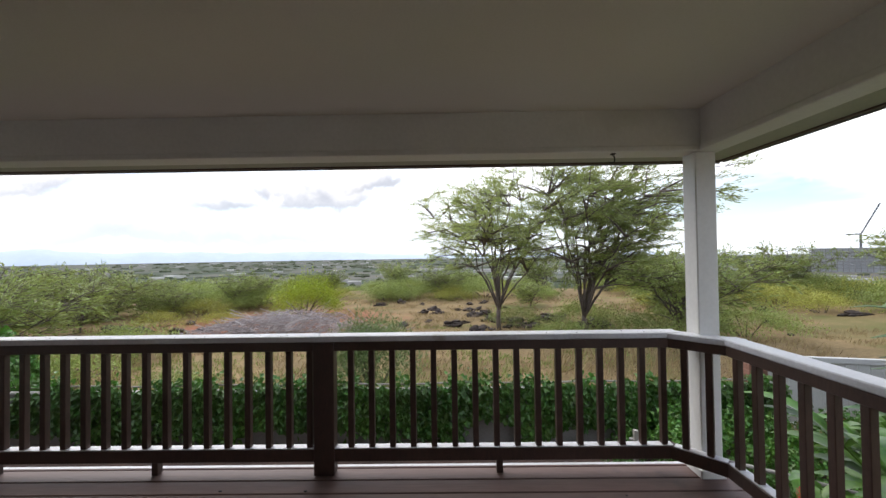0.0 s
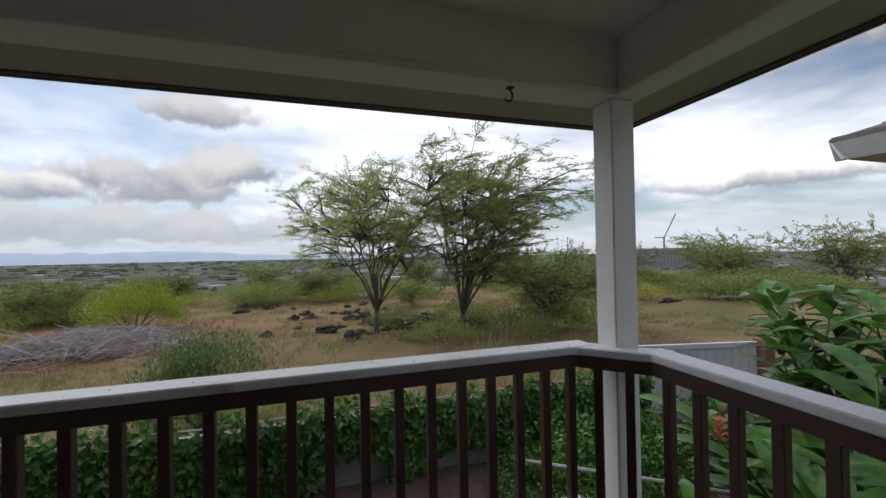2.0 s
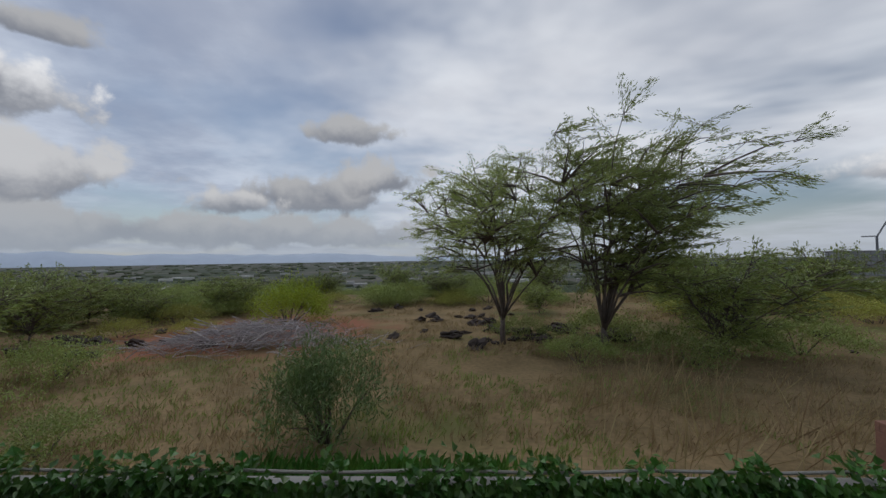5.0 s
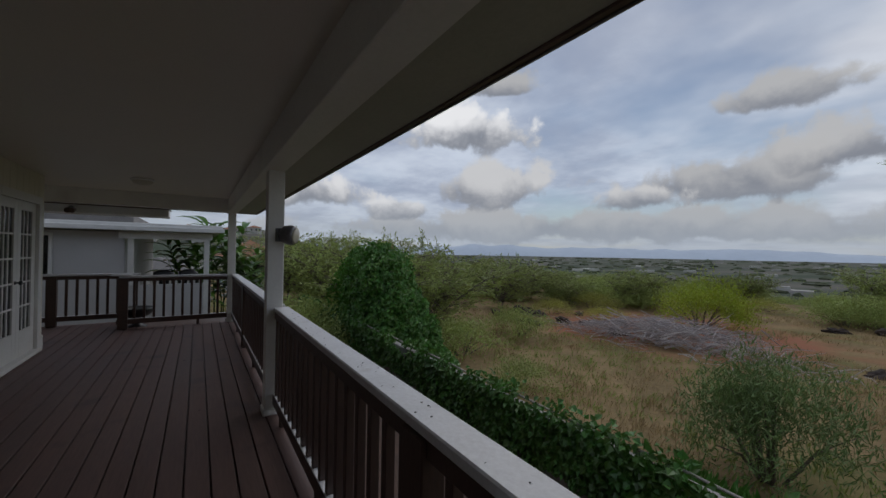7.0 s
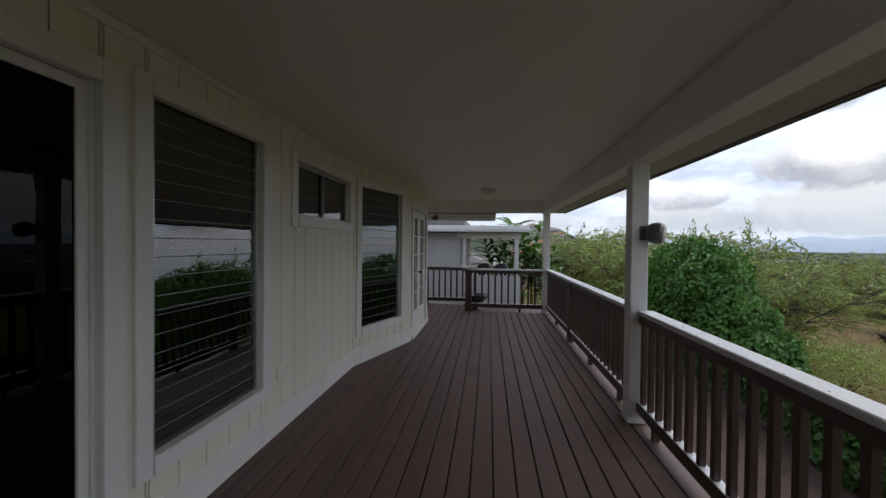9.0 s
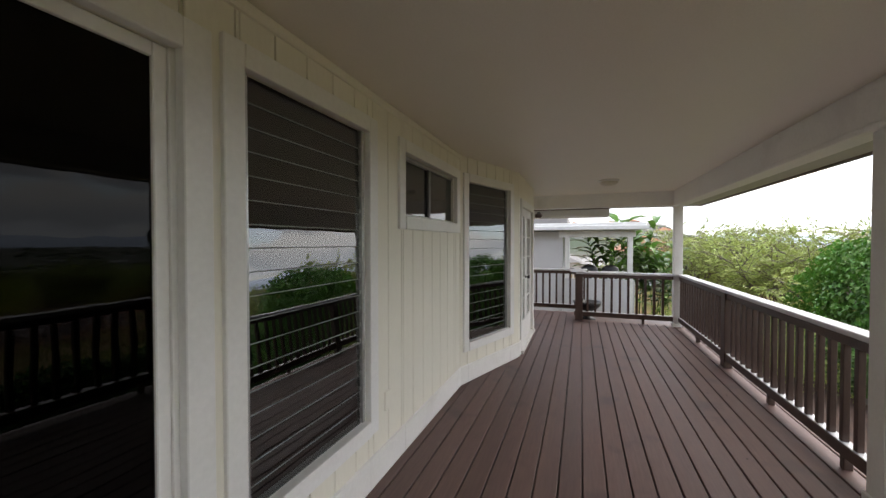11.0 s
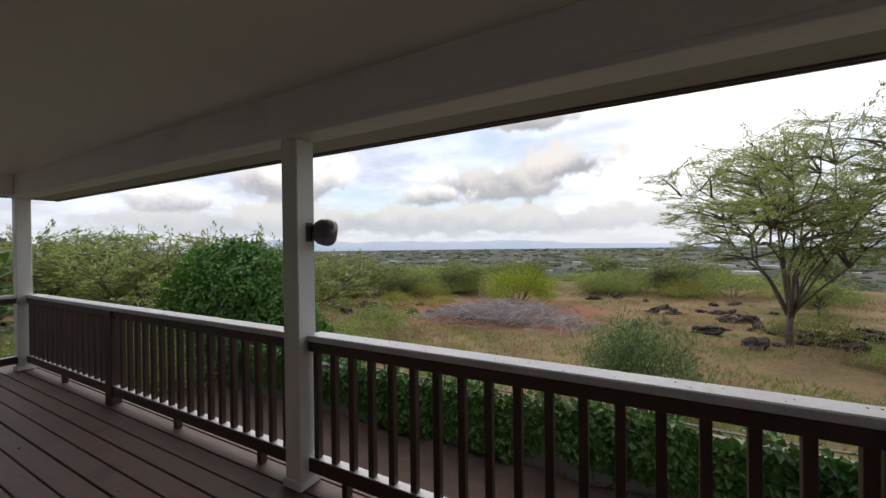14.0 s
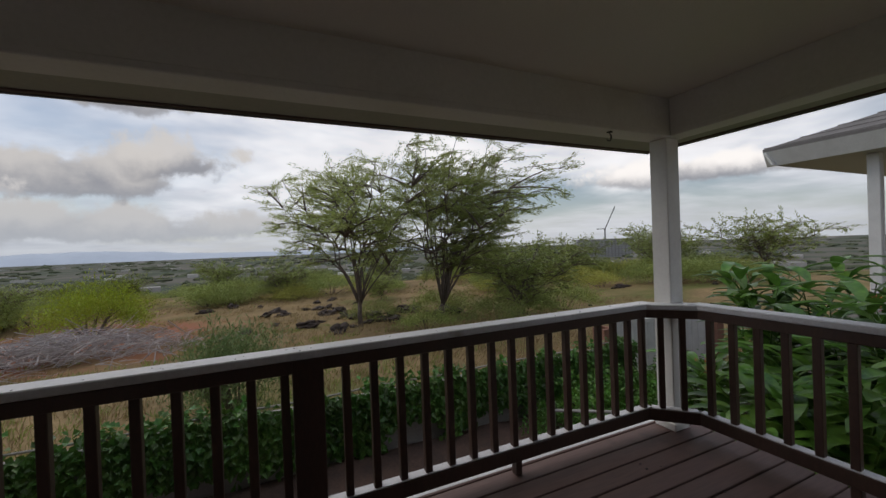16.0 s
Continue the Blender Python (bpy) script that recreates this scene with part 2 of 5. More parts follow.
SOIL = mat("garden_soil", (0.095, 0.055, 0.04), (0.045, 0.028, 0.022), rough=0.95, scale=3, fine=30, bump=0.8)
REDPOST = mat("red_brown_block", (0.30, 0.15, 0.10), (0.20, 0.10, 0.075), rough=0.85, scale=5, fine=50, bump=0.4)
VINYL = mat("white_vinyl", (0.70, 0.70, 0.69), (0.60, 0.60, 0.59), rough=0.4, bump=0.05)
GREYW = mat("grey_stucco", (0.52, 0.52, 0.53), (0.46, 0.46, 0.47), rough=0.8, scale=1.5, fine=90, bump=0.3)
SHINGLE = mat("grey_shingle", (0.20, 0.19, 0.185), (0.13, 0.125, 0.12), rough=0.9, scale=4, fine=40, bump=0.5, isle=0.2)
TILEROOF = mat("red_tile_roof", (0.34, 0.16, 0.09), (0.25, 0.12, 0.07), rough=0.8)
CONC = mat("concrete", (0.36, 0.35, 0.33), (0.27, 0.26, 0.25), rough=0.85, scale=2, fine=40, bump=0.3)
PIPE = mat("weathered_pipe", (0.36, 0.34, 0.30), (0.24, 0.22, 0.19), rough=0.7, bump=0.2)
# ridge colour carries the veil of distance: haze painted in as pale blue
MOUNT = mat("haze_tinted_mountain", (0.50, 0.57, 0.66), (0.45, 0.52, 0.61), rough=1, scale=0.004, fine=0.02, bump=0)
FARHOUSE = mat("far_walls", (0.50, 0.48, 0.45), (0.26, 0.25, 0.23), rough=0.8, scale=0.01, fine=0.05, bump=0, isle=0.5)
FARTREE = mat("far_woods", (0.115, 0.13, 0.08), (0.08, 0.095, 0.06), rough=1, scale=0.05, fine=0.4, bump=0, isle=0.3, spec=0.05)


def ground_mat():
    m = mat("dry_field", (0.30, 0.215, 0.115), (0.155, 0.115, 0.06), rough=0.95, scale=0.55, fine=9, bump=0.9, stain=((0.13, 0.135, 0.05), 0.2, 0.53), spec=0.05)
    n, l = m.node_tree.nodes, m.node_tree.links
    p = n["Principled BSDF"]
    src = p.inputs["Base Color"].links[0].from_socket
    geo, sp = n.new("ShaderNodeNewGeometry"), n.new("ShaderNodeVectorMath")
    # red earth patch in the field
    sp.operation = "DISTANCE"
    l.new(geo.outputs["Position"], sp.inputs[0])
    sp.inputs[1].default_value = (-9.5, 20.5, -2.0)
    nz = n.new("ShaderNodeTexNoise")
    nz.inputs["Scale"].default_value, nz.inputs["Detail"].default_value = 0.5, 5
    l.new(geo.outputs["Position"], nz.inputs["Vector"])
    ma = n.new("ShaderNodeMath")
    ma.operation = "MULTIPLY_ADD"
    l.new(nz.outputs[0], ma.inputs[0])
    ma.inputs[1].default_value = 12.0
    l.new(sp.outputs["Value"], ma.inputs[2])
    mr = n.new("ShaderNodeMapRange")
    mr.inputs[1].default_value, mr.inputs[2].default_value = 13.5, 10.0
    l.new(ma.outputs[0], mr.inputs[0])
    mx = n.new("ShaderNodeMix")
    mx.data_type = "RGBA"
    l.new(mr.outputs[0], mx.inputs[0])
    l.new(src, mx.inputs[6])
    mx.inputs[7].default_value = (0.29, 0.13, 0.08, 1)
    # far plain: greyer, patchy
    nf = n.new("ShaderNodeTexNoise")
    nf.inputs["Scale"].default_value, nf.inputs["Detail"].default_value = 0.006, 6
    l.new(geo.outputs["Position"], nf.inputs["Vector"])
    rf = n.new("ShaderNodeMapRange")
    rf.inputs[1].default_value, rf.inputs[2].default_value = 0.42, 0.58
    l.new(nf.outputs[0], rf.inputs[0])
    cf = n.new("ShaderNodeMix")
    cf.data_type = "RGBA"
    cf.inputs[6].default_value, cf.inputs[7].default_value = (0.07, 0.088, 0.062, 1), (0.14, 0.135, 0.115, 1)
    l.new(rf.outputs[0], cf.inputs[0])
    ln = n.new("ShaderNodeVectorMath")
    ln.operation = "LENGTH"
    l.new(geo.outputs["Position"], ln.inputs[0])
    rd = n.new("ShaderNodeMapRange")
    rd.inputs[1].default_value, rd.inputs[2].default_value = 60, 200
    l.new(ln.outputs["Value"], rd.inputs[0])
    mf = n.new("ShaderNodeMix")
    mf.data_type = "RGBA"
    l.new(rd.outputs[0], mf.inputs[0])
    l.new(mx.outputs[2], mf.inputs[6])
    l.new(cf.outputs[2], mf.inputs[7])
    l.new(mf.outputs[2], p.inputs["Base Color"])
    return m


FIELD = ground_mat()

# ---- building helpers ----
BASE = {}


def thing(name, base, label="", category="", group="", kind=""):
    ob = new(name)
    ob.location = base
    ob.empty_display_size = 0.1
    BASE[ob] = Vector(base)
    return tagged(ob, label, category, group, kind)


def mesh_of(name, bm, material, smooth=False):
    me = bpy.data.meshes.new(name)
    bm.normal_update()
    bm.to_mesh(me)
    bm.free()
    me.materials.append(material)
    if smooth:
        me.polygons.foreach_set("use_smooth", [True] * len(me.polygons))
    return me


def part(name, bm, material, parent, label="", smooth=False):
    """One mesh object under a thing; bm is in world coordinates where the parent was made with thing()."""
    base = BASE.get(parent, Vector())
    bmesh.ops.translate(bm, vec=-base, verts=bm.verts)
    ob = new(name, mesh_of(name, bm, material, smooth))
    ob.parent = parent
    BASE[ob] = base
    if label:
        ob["label"] = label
    return ob


def solo(name, bm, material, label="", category="", group="", kind="", smooth=False):
    ob = new(name, mesh_of(name, bm, material, smooth))
    return tagged(ob, label, category, group, kind)


def piece(name, me, parent, loc, rot=None):
    ob = new(name, me)
    ob.parent = parent
    ob.location = Vector(loc) - BASE.get(parent, Vector())
    if rot:
        ob.rotation_euler = rot
    return ob


def add_box(bm, x0, x1, y0, y1, z0, z1, bev=0.0, m=None):
    s = Matrix.Translation(((x0 + x1) / 2, (y0 + y1) / 2, (z0 + z1) / 2)) @ Matrix.Diagonal((abs(x1 - x0), abs(y1 - y0), abs(z1 - z0), 1))
    r = bmesh.ops.create_cube(bm, size=1, matrix=s)
    vs = r["verts"]
    if bev:
        es = list({e for v in vs for e in v.link_edges})
        r = bmesh.ops.bevel(bm, geom=es, offset=bev, segments=1, affect="EDGES")
        vs = r["verts"]
    if m is not None:
        bmesh.ops.transform(bm, matrix=m, verts=vs)
    return bm


def box(*a, **k):
    return add_box(bmesh.new(), *a, **k)


def lathe(profile, seg=24, m=None):
    """A turned shape from (radius, height) pairs."""
    bm = bmesh.new()
    rings = []
    for r, z in profile:
        rings.append([bm.verts.new((r * math.cos(2 * math.pi * i / seg), r * math.sin(2 * math.pi * i / seg), z)) for i in range(seg)])
    for a, b in zip(rings, rings[1:]):
        for i in range(seg):
            bm.faces.new((a[i], a[(i + 1) % seg], b[(i + 1) % seg], b[i]))
    bm.faces.new(rings[0][::-1])
    bm.faces.new(rings[-1])
    if m is not None:
        bmesh.ops.transform(bm, matrix=m, verts=bm.verts)
    return bm


def tube(bm, pts, r0, r1, seg=6):
    """A tapered tube along points."""
    rings = []
    n = len(pts)
    for i, p in enumerate(pts):
        d = (pts[min(i + 1, n - 1)] - pts[max(i - 1, 0)]).normalized()
        s = d.orthogonal().normalized()
        t = d.cross(s)
        r = r0 + (r1 - r0) * i / (n - 1)
        rings.append([bm.verts.new(p + (s * math.cos(2 * math.pi * k / seg) + t * math.sin(2 * math.pi * k / seg)) * r) for k in range(seg)])
    for a, b in zip(rings, rings[1:]):
        for k in range(seg):
            bm.faces.new((a[k], a[(k + 1) % seg], b[(k + 1) % seg], b[k]))
    bm.faces.new(rings[0][::-1])
    bm.faces.new(rings[-1])


def raw_mesh(name, verts, faces, material, smooth=False):
    me = bpy.data.meshes.new(name)
    me.from_pydata(verts, [], faces)
    me.materials.append(material)
    if smooth:
        me.polygons.foreach_set("use_smooth", [True] * len(me.polygons))
    me.update()
    return me


def leaf_cloud(name, pts, dirs, ups, length, width, material, rng, fold=0.25):
    """Folded leaves: pts (n,3), axis dirs, face normals ups."""
    n = len(pts)
    dirs = dirs / (np.linalg.norm(dirs, axis=1, keepdims=True) + 1e-9)
    side = np.cross(dirs, ups)
    side /= np.linalg.norm(side, axis=1, keepdims=True) + 1e-9
    nor = np.cross(side, dirs)
    L = (length * rng.uniform(0.65, 1.3, n))[:, None]
    W = (width * rng.uniform(0.7, 1.25, n))[:, None]
    base, tip = pts, pts + dirs * L
    mid = pts + dirs * L * 0.42
    left = mid + side * W / 2 + nor * W * fold
    right = mid - side * W / 2 + nor * W * fold
    v = np.stack([base, right, tip, left], 1).reshape(-1, 3)
    i = np.arange(n) * 4
    f = np.concatenate([np.stack([i, i + 1, i + 2], 1), np.stack([i, i + 2, i + 3], 1)])
    return raw_mesh(name, v.tolist(), f.tolist(), material)


def unit(rng, n):
    v = rng.normal(size=(n, 3))
    return v / np.linalg.norm(v, axis=1, keepdims=True)


# ---- ground ----
def smooth(a, b, x):
    t = min(max((x - a) / (b - a), 0.0), 1.0)
    return t * t * (3 - 2 * t)


def height(x, y):
    r = math.hypot(x, y)
    z = -1.30 - 0.35 * smooth(5.2, 9, y) - 0.55 * smooth(9, 26, y)
    z += 0.10 * noise.noise((x * 0.5, y * 0.5, 0)) * smooth(5.5, 9, y) + 0.22 * noise.noise((x * 0.11, y * 0.11, 3)) * smooth(8, 20, r)
    z += 0.9 * smooth(12, 30, x) * smooth(60, 30, r) * smooth(12, 20, r) * 0.5
    z -= 36.0 * (1 - math.exp(-max(r - 42, 0) / 230))
    yaw = math.degrees(math.atan2(-x, y))
    z += smooth(66, 84, yaw) * (58.0 * smooth(60, 520, r)) * smooth(-130, -30, -abs(yaw - 100)) if yaw > 60 else 0
    z += 6 * noise.noise((x * 0.004, y * 0.004, 7)) * smooth(150, 600, r) * smooth(2500, 1200, r)
    return z


def build_ground():
    segs = 160
    radii = [0.0] + [0.6 * 1.0 * (1.075 ** i) for i in range(0, 126)]
    verts, faces = [(0, 6, height(0, 6))], []
    for r in radii[1:]:
        for k in range(segs):
            a = 2 * math.pi * k / segs
            x, y = r * math.sin(a), 6 + r * math.cos(a)
            verts.append((x, y, height(x, y)))
    for k in range(segs):
        faces.append((0, 1 + (k + 1) % segs, 1 + k))
    for i in range(len(radii) - 2):
        for k in range(segs):
            a, b = 1 + i * segs + k, 1 + i * segs + (k + 1) % segs
            faces.append((a, b, b + segs, a + segs))
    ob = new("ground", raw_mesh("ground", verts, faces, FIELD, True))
    tagged(ob, "dry grassy field sloping down to a wide plain", "ground", kind="structure")


build_ground()

# garden soil bed between deck and vine wall
bm = bmesh.new()
bmesh.ops.create_grid(bm, x_segments=120, y_segments=24, size=1, matrix=Matrix.Translation((-1.5, 2.9, 0)) @ Matrix.Diagonal((12.5, 2.05, 1, 1)))
for v in bm.verts:
    v.co.z = -0.72 - 0.42 * smooth(2.2, 4.6, v.co.y) + 0.05 * noise.noise(v.co * 1.6) + 0.02 * noise.noise(v.co * 7)
solo("garden_bed", bm, SOIL, "bare brown garden soil sloping from the deck to the vine wall", "soil", kind="structure", smooth=True)

# ---- deck ----
deck = thing("floor", (-3.8, 0.7, -0.03), "dark reddish brown stained wooden deck floor", "deck", kind="structure")
part("joist_frame", box(-9.75, 1.9, -0.85, 2.28, -0.28, -0.045), BROWN, deck)
rim = part("rim_board", box(-8.85, 1.98, 2.285, 2.32, -0.30, -0.004, 0.004), CAPW, deck, "weathered pale rim board")
part("deck_skirt", box(-8.8, 1.9, 2.24, 2.28, -1.3, -0.29), BROWN, deck)
PITCH = 0.146
rb = random.Random(5)
y = 2.257 + PITCH
for row in range(22):
    y1, y0 = min(y - 0.005, 2.283), y - PITCH + 0.005
    x_end = -8.80 if y0 > 0.35 else -9.62
    part("deck_board", box(x_end, 1.95, y0, y1, -0.04, rb.uniform(-0.0015, 0.0015), 0.004), DECK, deck)
    y -= PITCH

# ---- house walls ----
WY = -0.77


def siding_wall(name, p, q, z1, openings, label):
    """A wall from plan point p to q with its outer side on the left of p>q, with vertical grooved boards and real openings (s0, s1, z0, z1)."""
    p, q = Vector((*p, 0)), Vector((*q, 0))
    d = (q - p)
    ln = d.length
    ang = math.atan2(d.y, d.x)
    m = Matrix.Translation(p) @ Matrix.Rotation(ang, 4, "Z")
    w = thing(name, tuple((p + q) / 2), label, "wall", kind="structure")
    # backing with holes: columns between opening edges
    xs = sorted({0.0, ln, *[o[0] for o in openings], *[o[1] for o in openings]})
    bm = bmesh.new()
    for a, b in zip(xs, xs[1:]):
        c = (a + b) / 2
        spans, z = [], 0.0
        for o in sorted((o for o in openings if o[0] < c < o[1]), key=lambda o: o[2]):
            if o[2] > z:
                spans.append((z, o[2]))
            z = o[3]
        spans.append((z, z1))
        for za, zb in spans:
            add_box(bm, a, b, -0.13, -0.012, za, zb, m=m)
    part("wall_core", bm, CREAM, w)
    x = 0.0
    while x < ln - 0.01:
        b = min(x + 0.2, ln)
        cuts = sorted({x, b, *[v for o in openings for v in (o[0], o[1]) if x < v < b]})
        for a, e in zip(cuts, cuts[1:]):
            if e - a < 0.012:
                continue
            c = (a + e) / 2
            spans, z = [], 0.19
            for o in sorted((o for o in openings if o[0] < c < o[1]), key=lambda o: o[2]):
                if o[2] > z:
                    spans.append((z, o[2]))
                z = max(z, o[3])
            if z < z1:
                spans.append((z, z1))
            for za, zb in spans:
                part("siding_board", box(a + 0.0035, e - 0.0035, -0.0125, 0.0, za, zb, 0.003, m=m), CREAM, w)
        x = b
    for a, b in zip(xs, xs[1:]):
        c = (a + b) / 2
        if not any(o[0] < c < o[1] and o[2] < 0.1 for o in openings):
            part("baseboard", box(a, b, -0.0125, 0.016, 0.004, 0.20, 0.004, m=m), WHITE, w, "white painted skirt board")
    return m, ln


CZ = 2.49
A0, A1 = (-4.57, -0.735), (1.86, -0.77)
B0, B1 = (-5.83, -0.30), A0
C0, C1 = (-7.56, -0.30), B0


def sA(x):
    return x - A0[0]


win_a1 = (sA(-2.71), sA(-1.79), 0.44, 2.23)
win_a2 = (sA(-4.43), sA(-3.20), 1.74, 2.22)
door_a = (sA(-1.555), sA(0.42), 0.03, 2.19)
win_b = (0.25, 1.19, 0.44, 2.22)
door_c = (0.25, 1.50, 0.05, 2.06)
mA, lnA = siding_wall("wall_north", A0, A1, CZ, [win_a1, win_a2, door_a], "cream painted grooved siding wall with white skirt board")
mB, lnB = siding_wall("wall_bay", B0, B1, CZ, [win_b], "cream painted slanted siding wall with white skirt board")
mC, lnC = siding_wall("wall_door", C0, C1, CZ, [door_c], "cream painted siding wall round the french doors")
mW, lnW = siding_wall("wall_west", (-7.56, -6.0), (-7.56, -0.30), CZ, [], "cream painted siding side wall")
mE, lnE = siding_wall("wall_east", (1.86, -0.77), (1.86, -6.0), CZ, [], "cream painted siding side wall")
# unseen back wall, closes the house so rooms get window light only
mS, lnS = siding_wall("wall_south", (1.86, -6.0), (-7.56, -6.0), CZ, [], "cream painted siding back wall")
# simple room added behind the glass, its gloom painted into the surfaces
solo("floor_indoors", box(-7.4, 1.72, -5.85, -0.92, -0.25, -0.02), DARK, "added floor inside the house, coloured dark for the unlit room", "floor", kind="structure")
solo("wall_inner", box(-7.4, 1.72, -3.3, -3.2, 0, CZ - 0.003), DARK, "added inner wall of the house, coloured dark for the unlit room", "wall", kind="structure")


def casing(w, o, m, width=0.09, sill=True, bottom=True):
    s0, s1, z0, z1 = o
    part("casing_side", box(s0 - width, s0 + 0.004, -0.02, 0.022, z0 - (width if bottom else -0.0), z1 + width, 0.004, m=m), WHITE, w)
    part("casing_side", box(s1 - 0.004, s1 + width, -0.02, 0.022, z0 - (width if bottom else 0.0), z1 + width, 0.004, m=m), WHITE, w)
    part("casing_head", box(s0 + 0.005, s1 - 0.005, -0.02, 0.025, z1 - 0.004, z1 + width, 0.004, m=m), WHITE, w)
    if bottom:
        part("window_sill", box(s0 + 0.005, s1 - 0.005, -0.05, 0.03, z0 - width, z0 + 0.006, 0.004, m=m), WHITE, w)
    part("reveal", box(s0 - 0.002, s0 + 0.02, -0.125, -0.021, z0, z1, 0.002, m=m), WHITE, w)
    part("reveal", box(s1 - 0.02, s1 + 0.002, -0.125, -0.021, z0, z1, 0.002, m=m), WHITE, w)


def at(m, s, z):
    return tuple(m @ Vector((s, 0, z)))


def jalousie(name, o, m, label):
    s0, s1, z0, z1 = o
    w = thing(name, at(m, (s0 + s1) / 2, z0), label, "window", kind="structure")
    casing(w, o, m)
    part("jamb_channel", box(s0 + 0.021, s0 + 0.045, -0.075, -0.012, z0 + 0.008, z1 - 0.005, 0.003, m=m), ALU, w, "aluminium louvre channel")
    part("jamb_channel", box(s1 - 0.045, s1 - 0.021, -0.075, -0.012, z0 + 0.008, z1 - 0.005, 0.003, m=m), ALU, w, "aluminium louvre channel")
    n = round((z1 - z0) / 0.102)
    h = (z1 - z0 - 0.02) / n
    for i in range(n):
        zc = z0 + 0.012 + (i + 0.5) * h
        t = Matrix.Translation((0, -0.036, zc)) @ Matrix.Rotation(radians(4), 4, "X")
        part("louvre", box(s0 + 0.047, s1 - 0.047, -0.003, 0.003, -h * 0.54, h * 0.54, 0.0012, m=m @ t), GLASS, w)
        part("louvre_edge", box(s0 + 0.047, s1 - 0.047, -0.0034, 0.0036, -h * 0.54 - 0.004, -h * 0.54, m=m @ t), EDGE, w)
        for s in (s0 + 0.046, s1 - 0.046):
            part("louvre_clip", box(s - 0.008, s + 0.008, -0.007, 0.010, -h * 0.5, -h * 0.5 + 0.022, 0.002, m=m @ t), ALU, w)
    part("insect_screen", box(s0 + 0.03, s1 - 0.03, -0.100, -0.096, z0, z1, m=m), MESH, w, "grey insect screen")
    return w


jalousie("window_1", win_a1, mA, "tall glass louvre window in a white casing")
jalousie("window_2", win_b, mB, "tall glass louvre window in the slanted wall")

# small sliding window
w = thing("window_3", at(mA, (win_a2[0] + win_a2[1]) / 2, win_a2[2]), "small high sliding window in a white casing", "window", kind="structure")
casing(w, win_a2, mA)
s0, s1, z0, z1 = win_a2
sm = (s0 + s1) / 2
part("pane", box(s0 + 0.02, sm, -0.050, -0.046, z0 + 0.01, z1 - 0.005, m=mA), GLASS, w)
part("pane", box(sm, s1 - 0.02, -0.068, -0.064, z0 + 0.01, z1 - 0.005, m=mA), GLASS, w)
part("meeting_rail", box(sm - 0.022, sm + 0.022, -0.063, -0.040, z0 + 0.008, z1 - 0.004, 0.003, m=mA), GREYM, w)
for a, b, c, d in ((s0 + 0.02, s1 - 0.02, z0 + 0.006, z0 + 0.03), (s0 + 0.02, s1 - 0.02, z1 - 0.03, z1 - 0.003)):
    part("track", box(a, b, -0.085, -0.03, c, d, 0.003, m=mA), ALU, w)

# sliding screen door
w = thing("door_1", at(mA, (door_a[0] + door_a[1]) / 2, 0.03), "dark sliding screen door in a white frame", "door", kind="structure")
casing(w, door_a, mA, width=0.10, bottom=False)
s0, s1, z0, z1 = door_a
sm = (s0 + s1) / 2
for k, (a, b, y0) in enumerate(((s0 + 0.02, sm + 0.03, -0.060), (sm - 0.03, s1 - 0.02, -0.095))):
    for s in (a, b - 0.045):
        part("stile", box(s, s + 0.045, y0, y0 + 0.028, z0 + 0.01, z1 - 0.004, 0.004, m=mA), WHITE, w)
    part("rail", box(a + 0.046, b - 0.046, y0, y0 + 0.028, z0 + 0.01, z0 + 0.07, 0.003, m=mA), WHITE, w)
    part("rail", box(a + 0.046, b - 0.046, y0, y0 + 0.028, z1 - 0.05, z1 - 0.004, 0.003, m=mA), WHITE, w)
    part("screen", box(a + 0.04, b - 0.04, y0 + 0.010, y0 + 0.014, z0 + 0.06, z1 - 0.04, m=mA), SCREEN, w)
part("threshold", box(s0, s1, -0.11, 0.02, 0.004, 0.035, 0.004, m=mA), ALU, w)

# french doors
w = thing("door_2", at(mC, (door_c[0] + door_c[1]) / 2, 0.05), "white french doors with small panes and a black knob", "door", kind="structure")
casing(w, door_c, mC, width=0.10, bottom=False)
s0, s1, z0, z1 = door_c
sm = (s0 + s1) / 2
part("threshold", box(s0 - 0.1, s1 + 0.1, -0.12, 0.05, 0.004, 0.052, 0.006, m=mC), WHITE, w)
for a, b in ((s0 + 0.022, sm - 0.002), (sm + 0.002, s1 - 0.022)):
    for s in (a, b - 0.11):
        part("stile", box(s, s + 0.11, -0.060, -0.018, z0 + 0.01, z1 - 0.004, 0.003, m=mC), WHITE, w)
    part("bottom_rail", box(a + 0.11, b - 0.11, -0.060, -0.018, z0 + 0.01, z0 + 0.34, 0.003, m=mC), WHITE, w)
    part("top_rail", box(a + 0.11, b - 0.11, -0.060, -0.018, z1 - 0.12, z1 - 0.004, 0.003, m=mC), WHITE, w)
    g0, g1, h0, h1 = a + 0.11, b - 0.11, z0 + 0.34, z1 - 0.12
    part("pane", box(g0, g1, -0.041, -0.037, h0, h1, m=mC), PANE, w)
    for i in range(1, 3):
        s = g0 + (g1 - g0) * i / 3
        part("glazing_bar", box(s - 0.011, s + 0.011, -0.052, -0.026, h0, h1, 0.002, m=mC), WHITE, w)
    for i in range(1, 5):
        z = h0 + (h1 - h0) * i / 5
        part("glazing_bar", box(g0, g1, -0.054, -0.024, z - 0.011, z + 0.011, 0.002, m=mC), WHITE, w)
